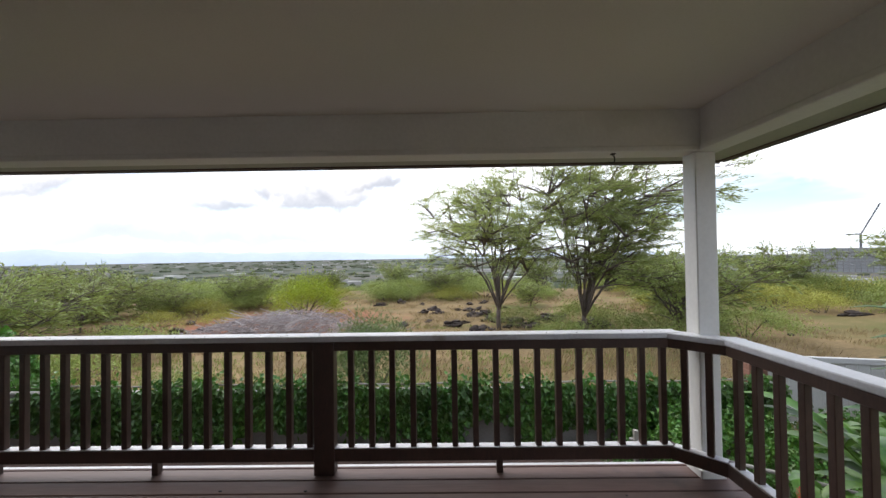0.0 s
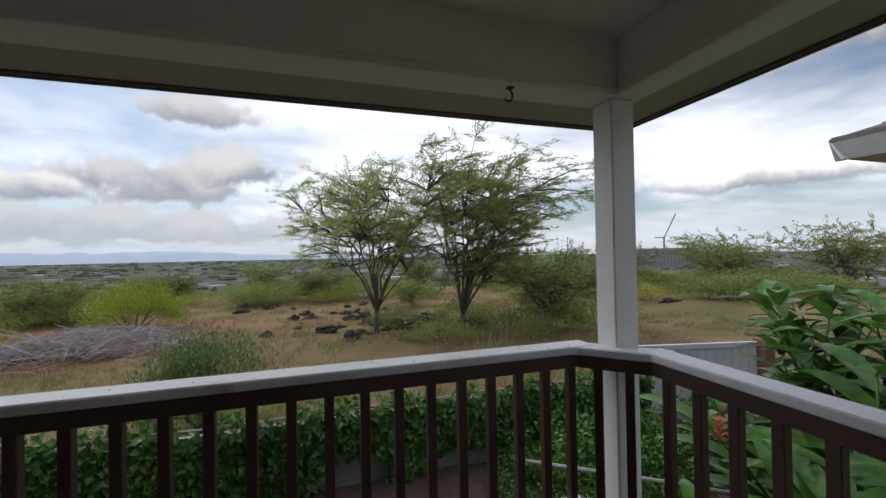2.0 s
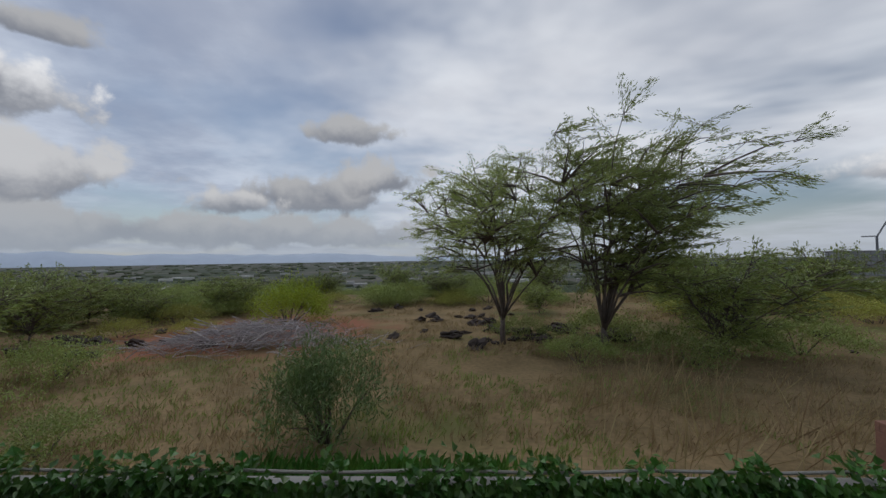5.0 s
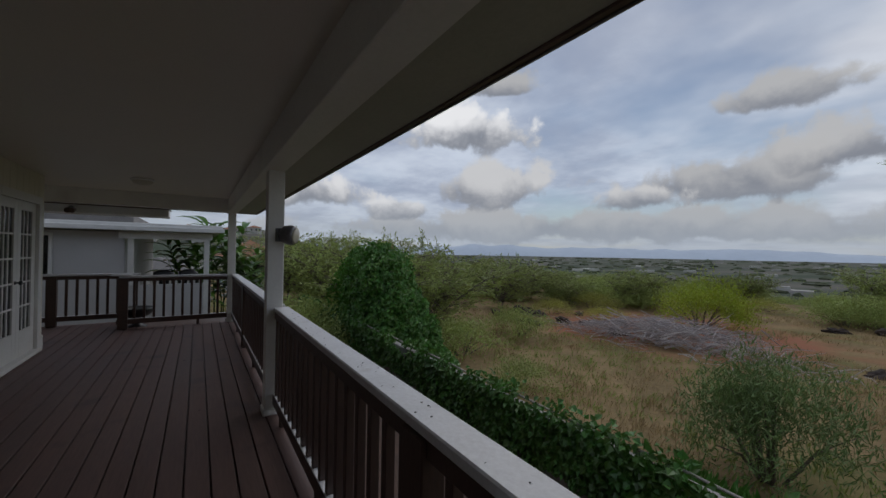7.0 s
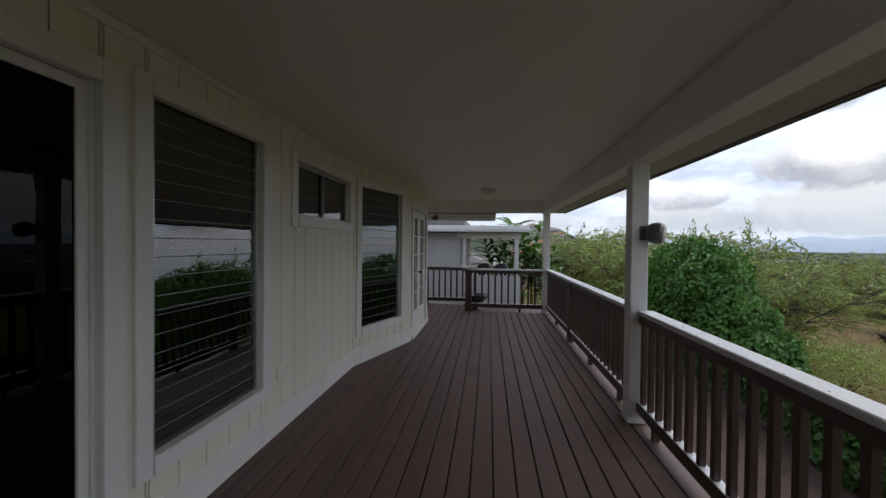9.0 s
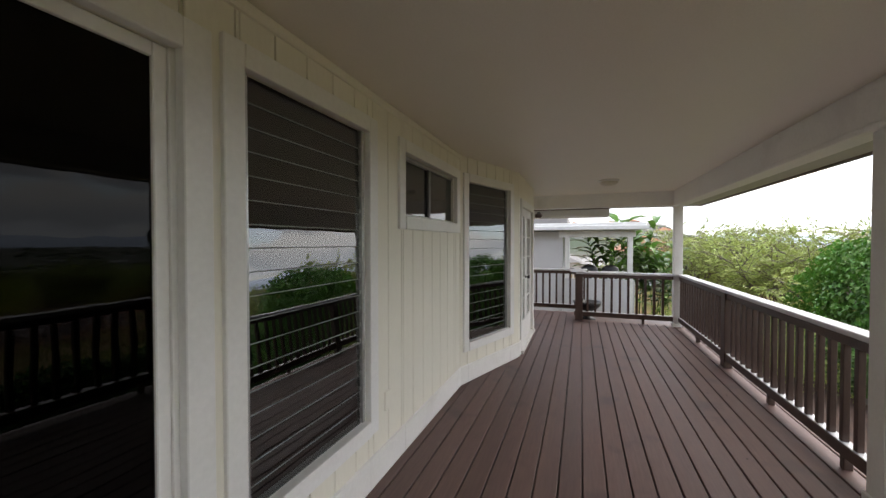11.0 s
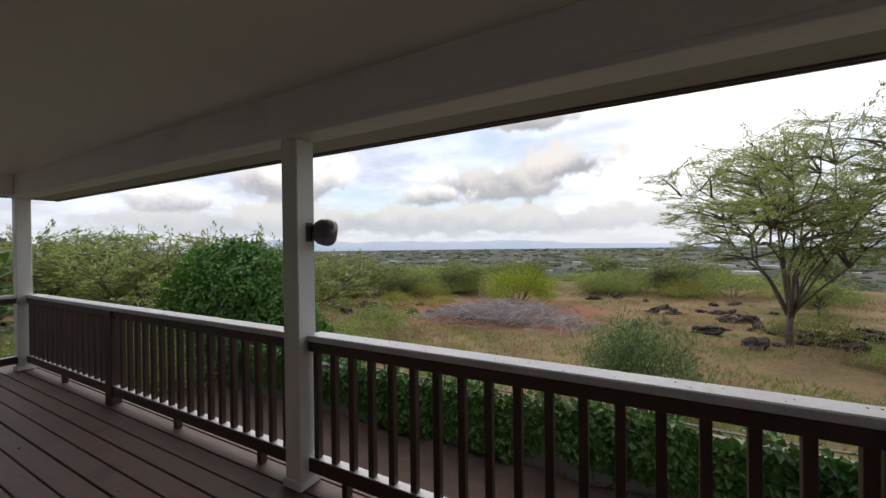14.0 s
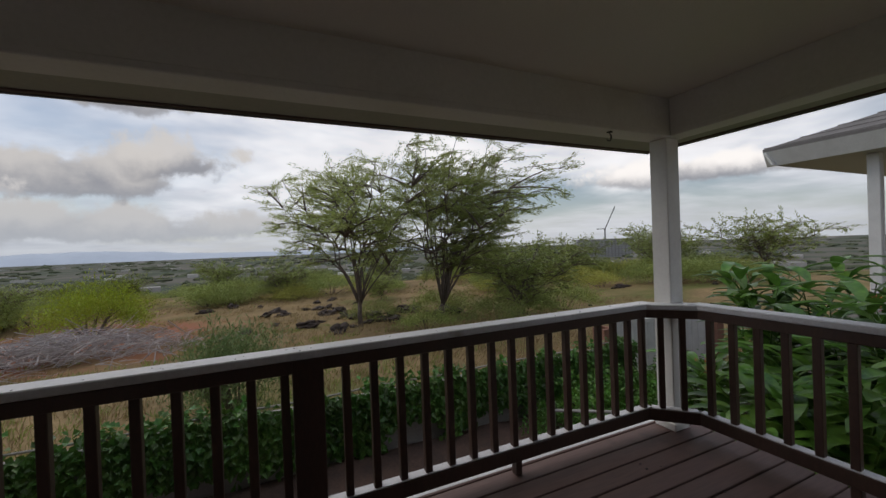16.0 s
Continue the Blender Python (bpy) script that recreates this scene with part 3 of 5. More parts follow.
kn = lathe([(0.022, 0), (0.022, 0.008), (0.010, 0.012), (0.010, 0.035), (0.026, 0.042), (0.028, 0.058), (0.018, 0.068)], 16, m=mC @ Matrix.Translation((sm + 0.06, -0.018, 1.02)) @ Matrix.Rotation(radians(-90), 4, "X"))
part("knob", kn, BLACK, w, "black door knob")

# ---- ceiling, beams, eaves ----
EX0, EX1, EY = -9.35, 2.25, 2.647
solo("ceiling", box(-8.62, 1.72, -0.78, 2.08, CZ, CZ + 0.02), CEIL, "smooth beige painted porch ceiling", "ceiling", kind="structure")
# lid of the added room, darkened by colour like its floor and wall
solo("ceiling_indoors", box(-7.43, 1.73, -5.87, -0.90, CZ + 0.003, CZ + 0.02), DARK, "added ceiling inside the house, coloured dark for the unlit room", "ceiling", kind="structure")
BZ = 2.225
beams = thing("beam", (-3.5, 2.15, BZ), "white painted porch beam on posts", "beam", kind="structure")
part("front_beam", box(-8.78, 1.85, 2.08, 2.23, BZ, CZ + 0.02, 0.006), WHITE, beams)
part("beam_trim", box(-8.80, 1.87, 2.065, 2.245, BZ - 0.022, BZ + 0.016, 0.005), WHITE, beams)
part("end_beam", box(1.72, 1.85, -0.76, 2.079, BZ, CZ + 0.02, 0.006), WHITE, beams)
part("end_trim", box(1.705, 1.865, -0.75, 2.062, BZ - 0.022, BZ + 0.016, 0.005), WHITE, beams)
part("far_beam", box(-8.78, -8.62, -0.9, 2.079, BZ, CZ + 0.02, 0.006), WHITE, beams)
part("cove", box(-4.57, 1.71, -0.765, -0.725, CZ - 0.05, CZ - 0.002, 0.008), CREAM, beams)

eave = thing("eave", (-3.5, 2.5, 2.24), "olive beige soffit with a dark brown fascia edge", "eave", kind="structure")
part("soffit_front", box(EX0, EX1, 2.246, EY, 2.271, 2.289), SOFFIT, eave)
part("soffit_east", box(1.866, EX1, -6.5, 2.245, 2.271, 2.289), SOFFIT, eave)
part("soffit_west", box(EX0, -8.79, 1.0, 2.245, 2.271, 2.289), SOFFIT, eave)
part("fascia_front", box(EX0 - 0.03, EX1 + 0.03, EY, EY + 0.03, 2.259, 2.42, 0.003), FASCIA, eave)
part("fascia_east", box(EX1, EX1 + 0.03, -6.5, EY - 0.001, 2.259, 2.42, 0.003), FASCIA, eave)
part("fascia_west", box(EX0 - 0.03, EX0, 1.0, EY - 0.001, 2.259, 2.42, 0.003), FASCIA, eave)
part("drip_edge", box(EX0 - 0.035, EX1 + 0.035, EY + 0.031, EY + 0.045, 2.252, 2.29, 0.003), GREYM, eave)
part("drip_edge", box(EX1 + 0.031, EX1 + 0.045, -6.5, EY, 2.252, 2.29, 0.003), GREYM, eave)

# lower eave of the house wing past the porch
wing = thing("wing_eave", (-9.7, 0, 2.1), "white boxed eave of the house wing", "eave", kind="structure")
part("boxed_eave", box(-10.0, -9.45, -5.0, 1.06, 2.11, 2.26, 0.008), WHITE, wing)
part("drip_edge", box(-10.03, -9.44, -5.0, 1.08, 2.262, 2.285, 0.004), FASCIA, wing)

# hip roof over everything
bm = bmesh.new()
rx0, rx1, ry0, ry1 = EX0 - 0.08, EX1 + 0.08, -6.6, EY + 0.08
vs = [bm.verts.new(c) for c in ((rx0, ry0, 2.43), (rx1, ry0, 2.43), (rx1, ry1, 2.43), (rx0, ry1, 2.43), (rx0 + 4.6, -1.9, 3.9), (rx1 - 4.6, -1.9, 3.9))]
for f in ((0, 1, 5, 4), (1, 2, 5), (2, 3, 4, 5), (3, 0, 4)):
    bm.faces.new([vs[i] for i in f])
g = bmesh.ops.extrude_face_region(bm, geom=bm.faces[:])
bmesh.ops.translate(bm, vec=(0, 0, 0.10), verts=[v for v in g["geom"] if isinstance(v, bmesh.types.BMVert)])
bmesh.ops.recalc_face_normals(bm, faces=bm.faces)
solo("roof", bm, SHINGLE, "grey shingle hip roof over the house and porch", "roof", kind="structure")


# ---- posts ----
def post(x, y, label):
    w = 0.070
    ob = thing("porch_post", (x, y, 0), label, "post", group="porch posts")
    part("shaft", box(x - w, x + w, y - w, y + w, 0.004, BZ - 0.024, 0.006), WHITE, ob)
    part("base_trim", box(x - w - 0.014, x + w + 0.014, y - w - 0.014, y + w + 0.014, 0.003, 0.06, 0.006), WHITE, ob)
    return ob


post(1.762, 2.160, "square white painted porch post at the corner railing")
post(-3.578, 2.170, "square white painted porch post carrying a floodlight")
post(-8.690, 2.160, "square white painted porch post at the far corner")


# ---- railings ----
def railing(name, p, q, label, posts=(), stubs=(), first=None, pitch=0.1455, cap_w=0.128, ext=(0, 0), drop=0.0):
    """A railing between plan points: white cap, dark rails, balusters, heavier posts at distances along it."""
    p, q = Vector((*p, 0)), Vector((*q, 0))
    d = q - p
    ln = d.length
    m = Matrix.Translation(p) @ Matrix.Rotation(math.atan2(d.y, d.x), 4, "Z")
    r = thing(name, tuple((p + q) / 2), label, "railing", group="deck railings")
    part("cap", box(-ext[0], ln + ext[1], -0.042, cap_w - 0.042, 0.925 - drop, 0.965 - drop, 0.006, m=m), CAPW, r, "weathered white painted cap board")
    part("top_rail", box(-0.03, ln + 0.03, -0.034, 0.022, 0.860, 0.924, 0.004, m=m), BROWN, r)
    part("bottom_rail", box(-0.03, ln + 0.03, -0.040, 0.030, 0.095, 0.180, 0.004, m=m), BROWN, r)
    # thin pale strip lying on the dark bottom rail
    part("rail_ledge", box(0, ln, -0.036, 0.026, 0.181, 0.188, 0.002, m=m), CAPW, r, "pale ledge along the top of the bottom rail")
    for s in posts:
        part("post", box(s - 0.072, s + 0.072, -0.052, 0.035, 0.003, 0.923, 0.005, m=m), BROWN, r)
    for s in stubs:
        part("stub", box(s - 0.022, s + 0.022, -0.03, 0.022, 0.003, 0.094, 0.003, m=m), BROWN, r)
    base = box(-0.020, 0.020, -0.020, 0.020, 0.188, 0.861, 0.003)
    me = mesh_of("baluster", base, BROWN)
    s = pitch / 2 if first is None else first
    while s < ln - 0.03:
        if not any(abs(s - k) < 0.10 for k in posts):
            ob = piece("baluster", me, r, tuple(m @ Vector((s, -0.01, 0))))
            ob.rotation_euler = (0, 0, math.atan2(d.y, d.x))
        s += pitch
    return r


RY = 2.205
railing("deck_railing", (-3.520, RY), (1.555, RY), "dark brown balustrade with a white cap along the deck", posts=(2.65,), stubs=(1.45, 3.87, 0.3), first=0.07, ext=(0, 0.07))
railing("deck_railing", (-8.62, RY), (-3.660, RY), "dark brown balustrade with a white cap along the deck", posts=(2.33,), stubs=(1.1, 3.5, 4.6))
railing("corner_railing", (1.565, 2.178), (1.778, 1.965), "short diagonal balustrade inside the corner post", ext=(0.10, 0.10), pitch=0.14, drop=0.003)
railing("side_railing", (1.790, 1.945), (1.790, -0.70), "dark brown balustrade with a white cap at the deck end", stubs=(0.8, 1.9), ext=(0.06, 0))
railing("end_railing", (-8.69, 0.40), (-8.69, 2.09), "dark brown balustrade with a white cap at the far deck end", posts=(0.06,), stubs=(1.2,))
railing("landing_railing", (-9.50, -3.0), (-9.50, 0.62), "dark brown balustrade of the stair landing", posts=(2.35,), stubs=(1.0,))

# ---- porch fittings ----
def ceiling_light(x, y, glass, label):
    ob = thing("ceiling_light", (x, y, CZ), label, "lamp", group="porch ceiling lights")
    t = Matrix.Translation((x, y, CZ)) @ Matrix.Rotation(math.pi, 4, "X")
    part("base_ring", lathe([(0.135, 0.0), (0.145, 0.006), (0.145, 0.022), (0.128, 0.030)], 32, t), WHITE, ob, smooth=True)
    part("shade", lathe([(0.127, 0.028), (0.126, 0.04), (0.112, 0.060), (0.080, 0.078), (0.035, 0.088), (0.01, 0.090)], 32, t), glass, ob, "frosted glass bowl", smooth=True)


ceiling_light(-6.92, 0.88, LAMPG, "round flush ceiling light with frosted glass bowl")
ceiling_light(-0.42, 0.60, AMBER, "round flush ceiling light with amber glass")

fl = thing("floodlight", (-3.508, 2.21, 1.60), "round grey floodlight bracketed to the white post", "lamp")
part("bracket_plate", box(-3.508, -3.498, 2.165, 2.225, 1.56, 1.68, 0.003), GREYM, fl)
for dz in (0.035, -0.035):
    bm = bmesh.new()
    tube(bm, [Vector((-3.50, 2.20, 1.62 + dz)), Vector((-3.47, 2.23, 1.62 + dz * 1.2)), Vector((-3.45, 2.27, 1.62 + dz * 1.6))], 0.008, 0.008, 8)
    part("arm", bm, GREYM, fl, smooth=True)
hd = Matrix.Translation((-3.445, 2.275, 1.62)) @ Matrix.Diagonal((1.08, 1.08, 1.08, 1)) @ Matrix.Rotation(radians(-35), 4, "Z") @ Matrix.Rotation(radians(-97), 4, "X")
part("head", lathe([(0.02, -0.078), (0.050, -0.068), (0.074, -0.040), (0.083, 0.0), (0.080, 0.030), (0.070, 0.050)], 28, hd), GREYM, fl, "grey metal lamp housing", smooth=True)
part("lens", lathe([(0.069, 0.0502), (0.055, 0.060), (0.02, 0.066)], 28, hd), LAMPG, fl, smooth=True)

hk = thing("plant_hook", (1.15, 2.16, 2.20), "small black metal hook under the porch beam", "hook")
part("plate", box(1.135, 1.165, 2.10, 2.13, 2.195, 2.203, 0.002), BLACK, hk)
bm = bmesh.new()
tube(bm, [Vector((1.14 - 0.022 * math.sin(a * 1.0), 2.115, 2.165 - 0.028 * math.cos(a))) if i > 2 else Vector((1.15, 2.115, 2.197 - i * 0.002)) for i, a in enumerate([0, 0, 0] + [math.pi + k * 0.42 for k in range(11)])], 0.0055, 0.004, 8)
part("curl", bm, BLACK, hk, smooth=True)

fx = thing("twin_floodlight", (-9.42, -0.4, 2.2), "small twin spotlight fixture under the wing eave", "lamp")
part("mount", lathe([(0.045, 0), (0.045, 0.03), (0.02, 0.035)], 16, Matrix.Translation((-9.44, -0.4, 2.19)) @ Matrix.Rotation(radians(90), 4, "Y")), GREYM, fx)
for dy in (-0.1, 0.1):
    part("spot", lathe([(0.02, 0), (0.035, 0.03), (0.05, 0.10), (0.045, 0.102)], 16, Matrix.Translation((-9.40, -0.4 + dy * 0.6, 2.17)) @ Matrix.Rotation(radians(110), 4, "Y") @ Matrix.Rotation(radians(dy * 200), 4, "X")), BROWN, fx, smooth=True)

solo("stair_landing", box(-9.62, -8.82, 0.36, 1.7, -0.16, -0.05, 0.006), CONC, "pale concrete stair landing beside the deck", "landing", kind="structure")
bw = thing("bowl_planter", (-9.05, 0.62, -0.05), "black footed bowl planter standing on the landing", "planter")
part("foot", lathe([(0.16, 0), (0.17, 0.03), (0.08, 0.07), (0.06, 0.16), (0.10, 0.20)], 20, Matrix.Translation((-9.05, 0.62, -0.05))), BLACK, bw, smooth=True)
part("bowl", lathe([(0.10, 0.195), (0.20, 0.24), (0.26, 0.31), (0.28, 0.385), (0.262, 0.385), (0.20, 0.29), (0.02, 0.25)], 24, Matrix.Translation((-9.05, 0.62, -0.05))), BLACK, bw, smooth=True)
part("newel_cap", box(-8.82, -8.55, 0.30, 0.58, 0.966, 0.985, 0.005), CAPW, bpy.data.objects["end_railing"], "square white newel cap")
part("vent_plate", box(-2.99, -2.91, -0.757, -0.735, 0.42, 0.55, 0.004), CREAM, bpy.data.objects["wall_north"], "small outlet cover")

# dirt specks and droppings on the cap and boards
rs = random.Random(8)
bm = bmesh.new()
for i in range(46):
    x, yy = rs.uniform(-3.4, 1.5), rs.uniform(2.18, 2.28)
    r = rs.uniform(0.002, 0.005)
    bmesh.ops.create_icosphere(bm, subdivisions=1, radius=r, matrix=Matrix.Translation((x, yy, 0.966)) @ Matrix.Diagonal((1, 1, 0.35, 1)))
for i in range(22):
    r = rs.uniform(0.004, 0.010)
    bmesh.ops.create_icosphere(bm, subdivisions=1, radius=r, matrix=Matrix.Translation((rs.uniform(-8, 1.5), rs.uniform(1.2, 2.05), 0.004)) @ Matrix.Diagonal((1.6, 1, 0.4, 1)))
solo("dirt_specks", bm, DARK, "dark specks of dirt on the railing cap and deck", "dirt", kind="stuff")


# ---- plants ----
def tree(name, base, height_, spread, lean, label, seed, leaves, limbs=7, leaf=(0.13, 0.035), leafmat=None, group="", fork=0.22, low=0.25, drop=0.3):
    """A many-limbed spreading tree built at the origin: tapered trunk with limbs, a crown of small leaves streaming with the wind."""
    rng = np.random.default_rng(seed)
    rr = random.Random(seed)
    ob = thing(name, (0, 0, 0), label, "tree", group)
    bm = bmesh.new()
    fk = Vector((0, 0, height_ * fork))
    r0 = 0.0135 * height_
    stems = [Vector((0, 0, -0.25)), Vector((rr.uniform(-.05, .05), rr.uniform(-.05, .05), height_ * fork * 0.5)), fk]
    tube(bm, stems, r0, r0 * 0.8, 8)
    pts, dirs = [], []
    for i in range(limbs):
        a = 2 * math.pi * (i + rr.uniform(-.3, .3)) / limbs
        rad = spread * (rr.uniform(0.55, 1.0) if i % 3 else rr.uniform(0.1, 0.45))
        tip = Vector((math.cos(a) * rad + lean * height_ * 0.5, math.sin(a) * rad, height_ * rr.uniform(0.76, 0.92) * (1.0 - drop * (rad / spread) ** 2)))
        start = fk * rr.uniform(0.75, 1.0)
        mid = start.lerp(tip, 0.45) + Vector((-lean * 0.4, 0, height_ * 0.05 * rr.uniform(0.3, 1.6)))
        mid.x, mid.y = mid.x * 0.72, mid.y * 0.72
        path = []
        for k in range(9):
            t = k / 8
            p = start * (1 - t) ** 2 + mid * 2 * t * (1 - t) + tip * t * t
            path.append(p + Vector((rr.gauss(0, 1), rr.gauss(0, 1), rr.gauss(0, 1))) * 0.035 * height_ * 0.4 * min(t * 2, 1))
        tube(bm, path, r0 * rr.uniform(0.3, 0.5), 0.010, 6)
        for j in range(9):
            t = rr.uniform(low, 1.0)
            s = path[min(int(t * 8), 7)]
            away = Vector((s.x, s.y, 0)) / spread
            out = Vector((rr.gauss(0, 0.8) + lean * 1.2 + away.x, rr.gauss(0, 0.8) + away.y, rr.gauss(0.25, 0.32))).normalized()
            ln = spread * rr.uniform(0.22, 0.5)
            e = s + out * ln
            b = [s, s.lerp(e, 0.35) + Vector((0, 0, 0.06 * ln)), s.lerp(e, 0.7) + Vector((0, 0, 0.08 * ln)), e]
            tube(bm, b, 0.008 * height_ * (1.1 - t * 0.5), 0.006, 4)
            for q in range(5):
                u = rr.uniform(0.25, 1.0)
                s2 = s.lerp(e, u)
                o2 = (out * 0.8 + Vector((rr.gauss(0, 0.8) + lean * 1.8, rr.gauss(0, 0.8), rr.gauss(0.05, 0.28)))).normalized()
                e2 = s2 + o2 * spread * rr.uniform(0.10, 0.26)
                tube(bm, [s2, s2.lerp(e2, 0.5) + Vector((0, 0, 0.03)), e2], 0.011, 0.004, 3)
                pts.append((s2, e2))
        for q in range(14):
            s2 = path[rr.choice((5, 6, 7, 8))]
            o2 = Vector((rr.gauss(0, 0.9) + lean * 2.0, rr.gauss(0, 0.9), rr.gauss(0.15, 0.35))).normalized()
            e2 = s2 + o2 * spread * rr.uniform(0.14, 0.30)
            tube(bm, [s2, s2.lerp(e2, 0.5) + Vector((0, 0, 0.03)), e2], 0.011, 0.004, 3)
            pts.append((s2, e2))
    part("trunk", bm, BARK, ob, "grey brown trunk and spreading limbs", smooth=True)
    n = leaves
    idx = rng.integers(0, len(pts), n)
    a0 = np.array([tuple(p[0]) for p in pts])[idx]
    a1 = np.array([tuple(p[1]) for p in pts])[idx]
    t = rng.uniform(0.15, 1.12, n)[:, None]
    P = a0 + (a1 - a0) * t + rng.normal(size=(n, 3)) * 0.06 * np.array([1.3, 1.0, 0.55])
    D = (a1 - a0) * 1.2 + rng.normal(size=(n, 3)) * 0.25 + np.array([0.35 * lean * 2, 0, -0.05])
    U = rng.normal(size=(n, 3)) * 0.6 + np.array([0, 0, 1.0])
    cr = new("crown", leaf_cloud("crown", P, D, U, leaf[0], leaf[1], leafmat or KIAWE, rng))
    cr.parent = ob
    cr["label"] = "thin feathery green foliage"
    return ob


def bush(name, rx, rz, label, seed, leaves, leafmat, leaf=(0.10, 0.035), group="", stems=9, upright=0.3, category="bush"):
    """A rounded, uneven bush at the origin with stems and small leaves in clumps."""
    rng = np.random.default_rng(seed)
    rr = random.Random(seed)
    ob = thing(name, (0, 0, 0), label, category, group)
    cl = []
    for i in range(stems * 4):
        a = rr.uniform(0, 2 * math.pi)
        q = math.sqrt(rr.uniform(0, 1))
        tip = Vector((math.cos(a) * rx * q, math.sin(a) * rx * q, rz * (1 - 0.55 * q * q) * rr.uniform(0.55, 1.05)))
        cl.append(tip)
        if i < stems:
            b = Vector((math.cos(a), math.sin(a), 0)) * 0.08 * rx
            bm = bmesh.new()
            tube(bm, [b + Vector((0, 0, -0.1)), b.lerp(tip, 0.5) + Vector((0, 0, rz * 0.08)), tip], 0.02 * rz + 0.006, 0.005, 4)
            part("stem", bm, BARK, ob)
    c = np.array([tuple(p) for p in cl])[rng.integers(0, len(cl), leaves)]
    s = 0.20 * rx
    P = c + rng.normal(size=(leaves, 3)) * np.array([s, s, 0.13 * rz + 0.02])
    P[:, 2] = np.maximum(P[:, 2], 0.02)
    D = rng.normal(size=(leaves, 3)) + np.array([0.2, 0, upright]) + c * 0.15
    U = rng.normal(size=(leaves, 3)) * 0.7 + np.array([0, 0, 1.0])
    lf = new("foliage", leaf_cloud("foliage", P, D, U, leaf[0], leaf[1], leafmat, rng))
    lf.parent = ob
    return ob


def plant_at(ob, x, y, s=1.0, rot=0.0, sink=0.0):
    ob.matrix_basis = Matrix.LocRotScale((x, y, height(x, y) - sink), Euler((0, 0, rot)), (s, s, s))
    return ob


def copy_at(ob, x, y, s, rot):
    c = copy_thing(ob, pose(0, 0, 0))
    return plant_at(c, x, y, s, rot)


t1 = tree("kiawe_tree", None, 7.8, 4.3, -0.02, "wind-blown thorn tree with many thin limbs and sparse foliage", 3, 40000, limbs=15, leaf=(0.14, 0.028), low=0.45, fork=0.14, drop=0.22)
plant_at(t1, 2.25, 16.2)
t2 = tree("kiawe_tree", None, 8.3, 4.4, 0.28, "taller leaning thorn tree with denser green foliage", 11, 52000, limbs=17, leaf=(0.15, 0.030), fork=0.09, low=0.3, drop=0.12)
plant_at(t2, 5.6, 15.2)
t3 = tree("thorn_tree", None, 4.2, 3.6, 0.25, "low spreading thorn tree in the dry field", 21, 7000, limbs=9, leaf=(0.20, 0.06), fork=0.1, low=0.15, leafmat=SCRUB, group="field thorn trees")
plant_at(t3, 8.9, 14.2, 0.9, 0.2)
for x, y, s, r in ((27, 20, 0.95, 1), (31, 23, 1.2, 2), (24, 27, 1.0, 3.5), (13, 21, 1.0, 4), (36, 18, 1.3, 0.4), (18, 34, 1.0, 5), (9, 36, 0.9, 2.2), (-0.5, 33, 0.8, 1.2), (-5, 40, 0.8, 3), (6, 27, 0.55, 3),
                   (-13, 7.0, 0.7, 0.3), (-15.5, 9.5, 1.0, 2.6), (-18, 7.2, 0.9, 4), (-12.0, 9.0, 0.72, 1.5), (-20, 12, 1.0, 5), (-23, 6, 1.0, 1), (-26, 9.5, 1.1, 2), (-30, 6.0, 1.0, 3), (-36, 12, 1.1, 0), (-17, 17, 0.8, 2), (-22, 22, 0.85, 4)):
    copy_at(t3, x, y, s, r)

rs = random.Random(61)
for i in range(46):
    yaw, d = rs.uniform(14, 78), rs.uniform(27, 62)
    copy_at(t3, -math.sin(radians(yaw)) * d, math.cos(radians(yaw)) * d, rs.uniform(0.5, 0.8), rs.uniform(0, 6.28))
b1 = bush("lime_bush", 1.75, 2.3, "bright lime green rounded bush in the field", 5, 7000, LIME, (0.16, 0.04), stems=12, upright=0.9)
plant_at(b1, -8.7, 22.6)
b2 = bush("feathery_shrub", 1.0, 1.5, "grey green feathery shrub behind the vine wall", 6, 7500, SHRUB, (0.13, 0.02), stems=14, upright=1.0)
plant_at(b2, -1.75, 8.3)
b3 = bush("scrub_bush", 1.9, 1.35, "low dusty green scrub bush", 7, 3600, SCRUB, (0.14, 0.045), group="scrub bushes", stems=7)
plant_at(b3, -12.5, 27.5)
b4 = bush("olive_scrub", 1.8, 1.0, "low yellowish olive scrub bush", 8, 2800, OLIVE, (0.13, 0.042), group="yellow scrub bushes", stems=7)
plant_at(b4, -16.0, 24.0)
rs = random.Random(12)
for i in range(230):
    yaw, d = rs.uniform(-62, 84), rs.choice((rs.uniform(26, 36), rs.uniform(30, 44), rs.uniform(40, 60)))
    x, y = -math.sin(radians(yaw)) * d, math.cos(radians(yaw)) * d
    if -20 < yaw < 26 and d < 32 or 12 < yaw < 42 and d < 30:
        continue
    if -40 < yaw < -8 and d < 34 and rs.random() < 0.6:
        continue
    src = b4 if rs.random() < 0.28 else b3
    copy_at(src, x, y, rs.uniform(0.6, 1.25), rs.uniform(0, 6.28))
for x, y, s in ((-10.5, 12.0, 0.7), (4.2, 13.6, 0.55), (7.3, 13.3, 0.75), (9.5, 14.6, 0.8), (12, 15.0, 0.85), (3.2, 17.6, 0.6), (6.5, 17.2, 0.8), (-9, 8.2, 0.7), (-6.0, 7.6, 0.45)):
    copy_at(b3, x, y, s, rs.uniform(0, 6))
for x, y, s in ((-15, 19, 0.75), (-12.5, 20.5, 0.6), (13, 24, 0.8), (20, 20, 0.9), (16, 27, 0.8)):
    copy_at(b4, x, y, s, rs.uniform(0, 6))


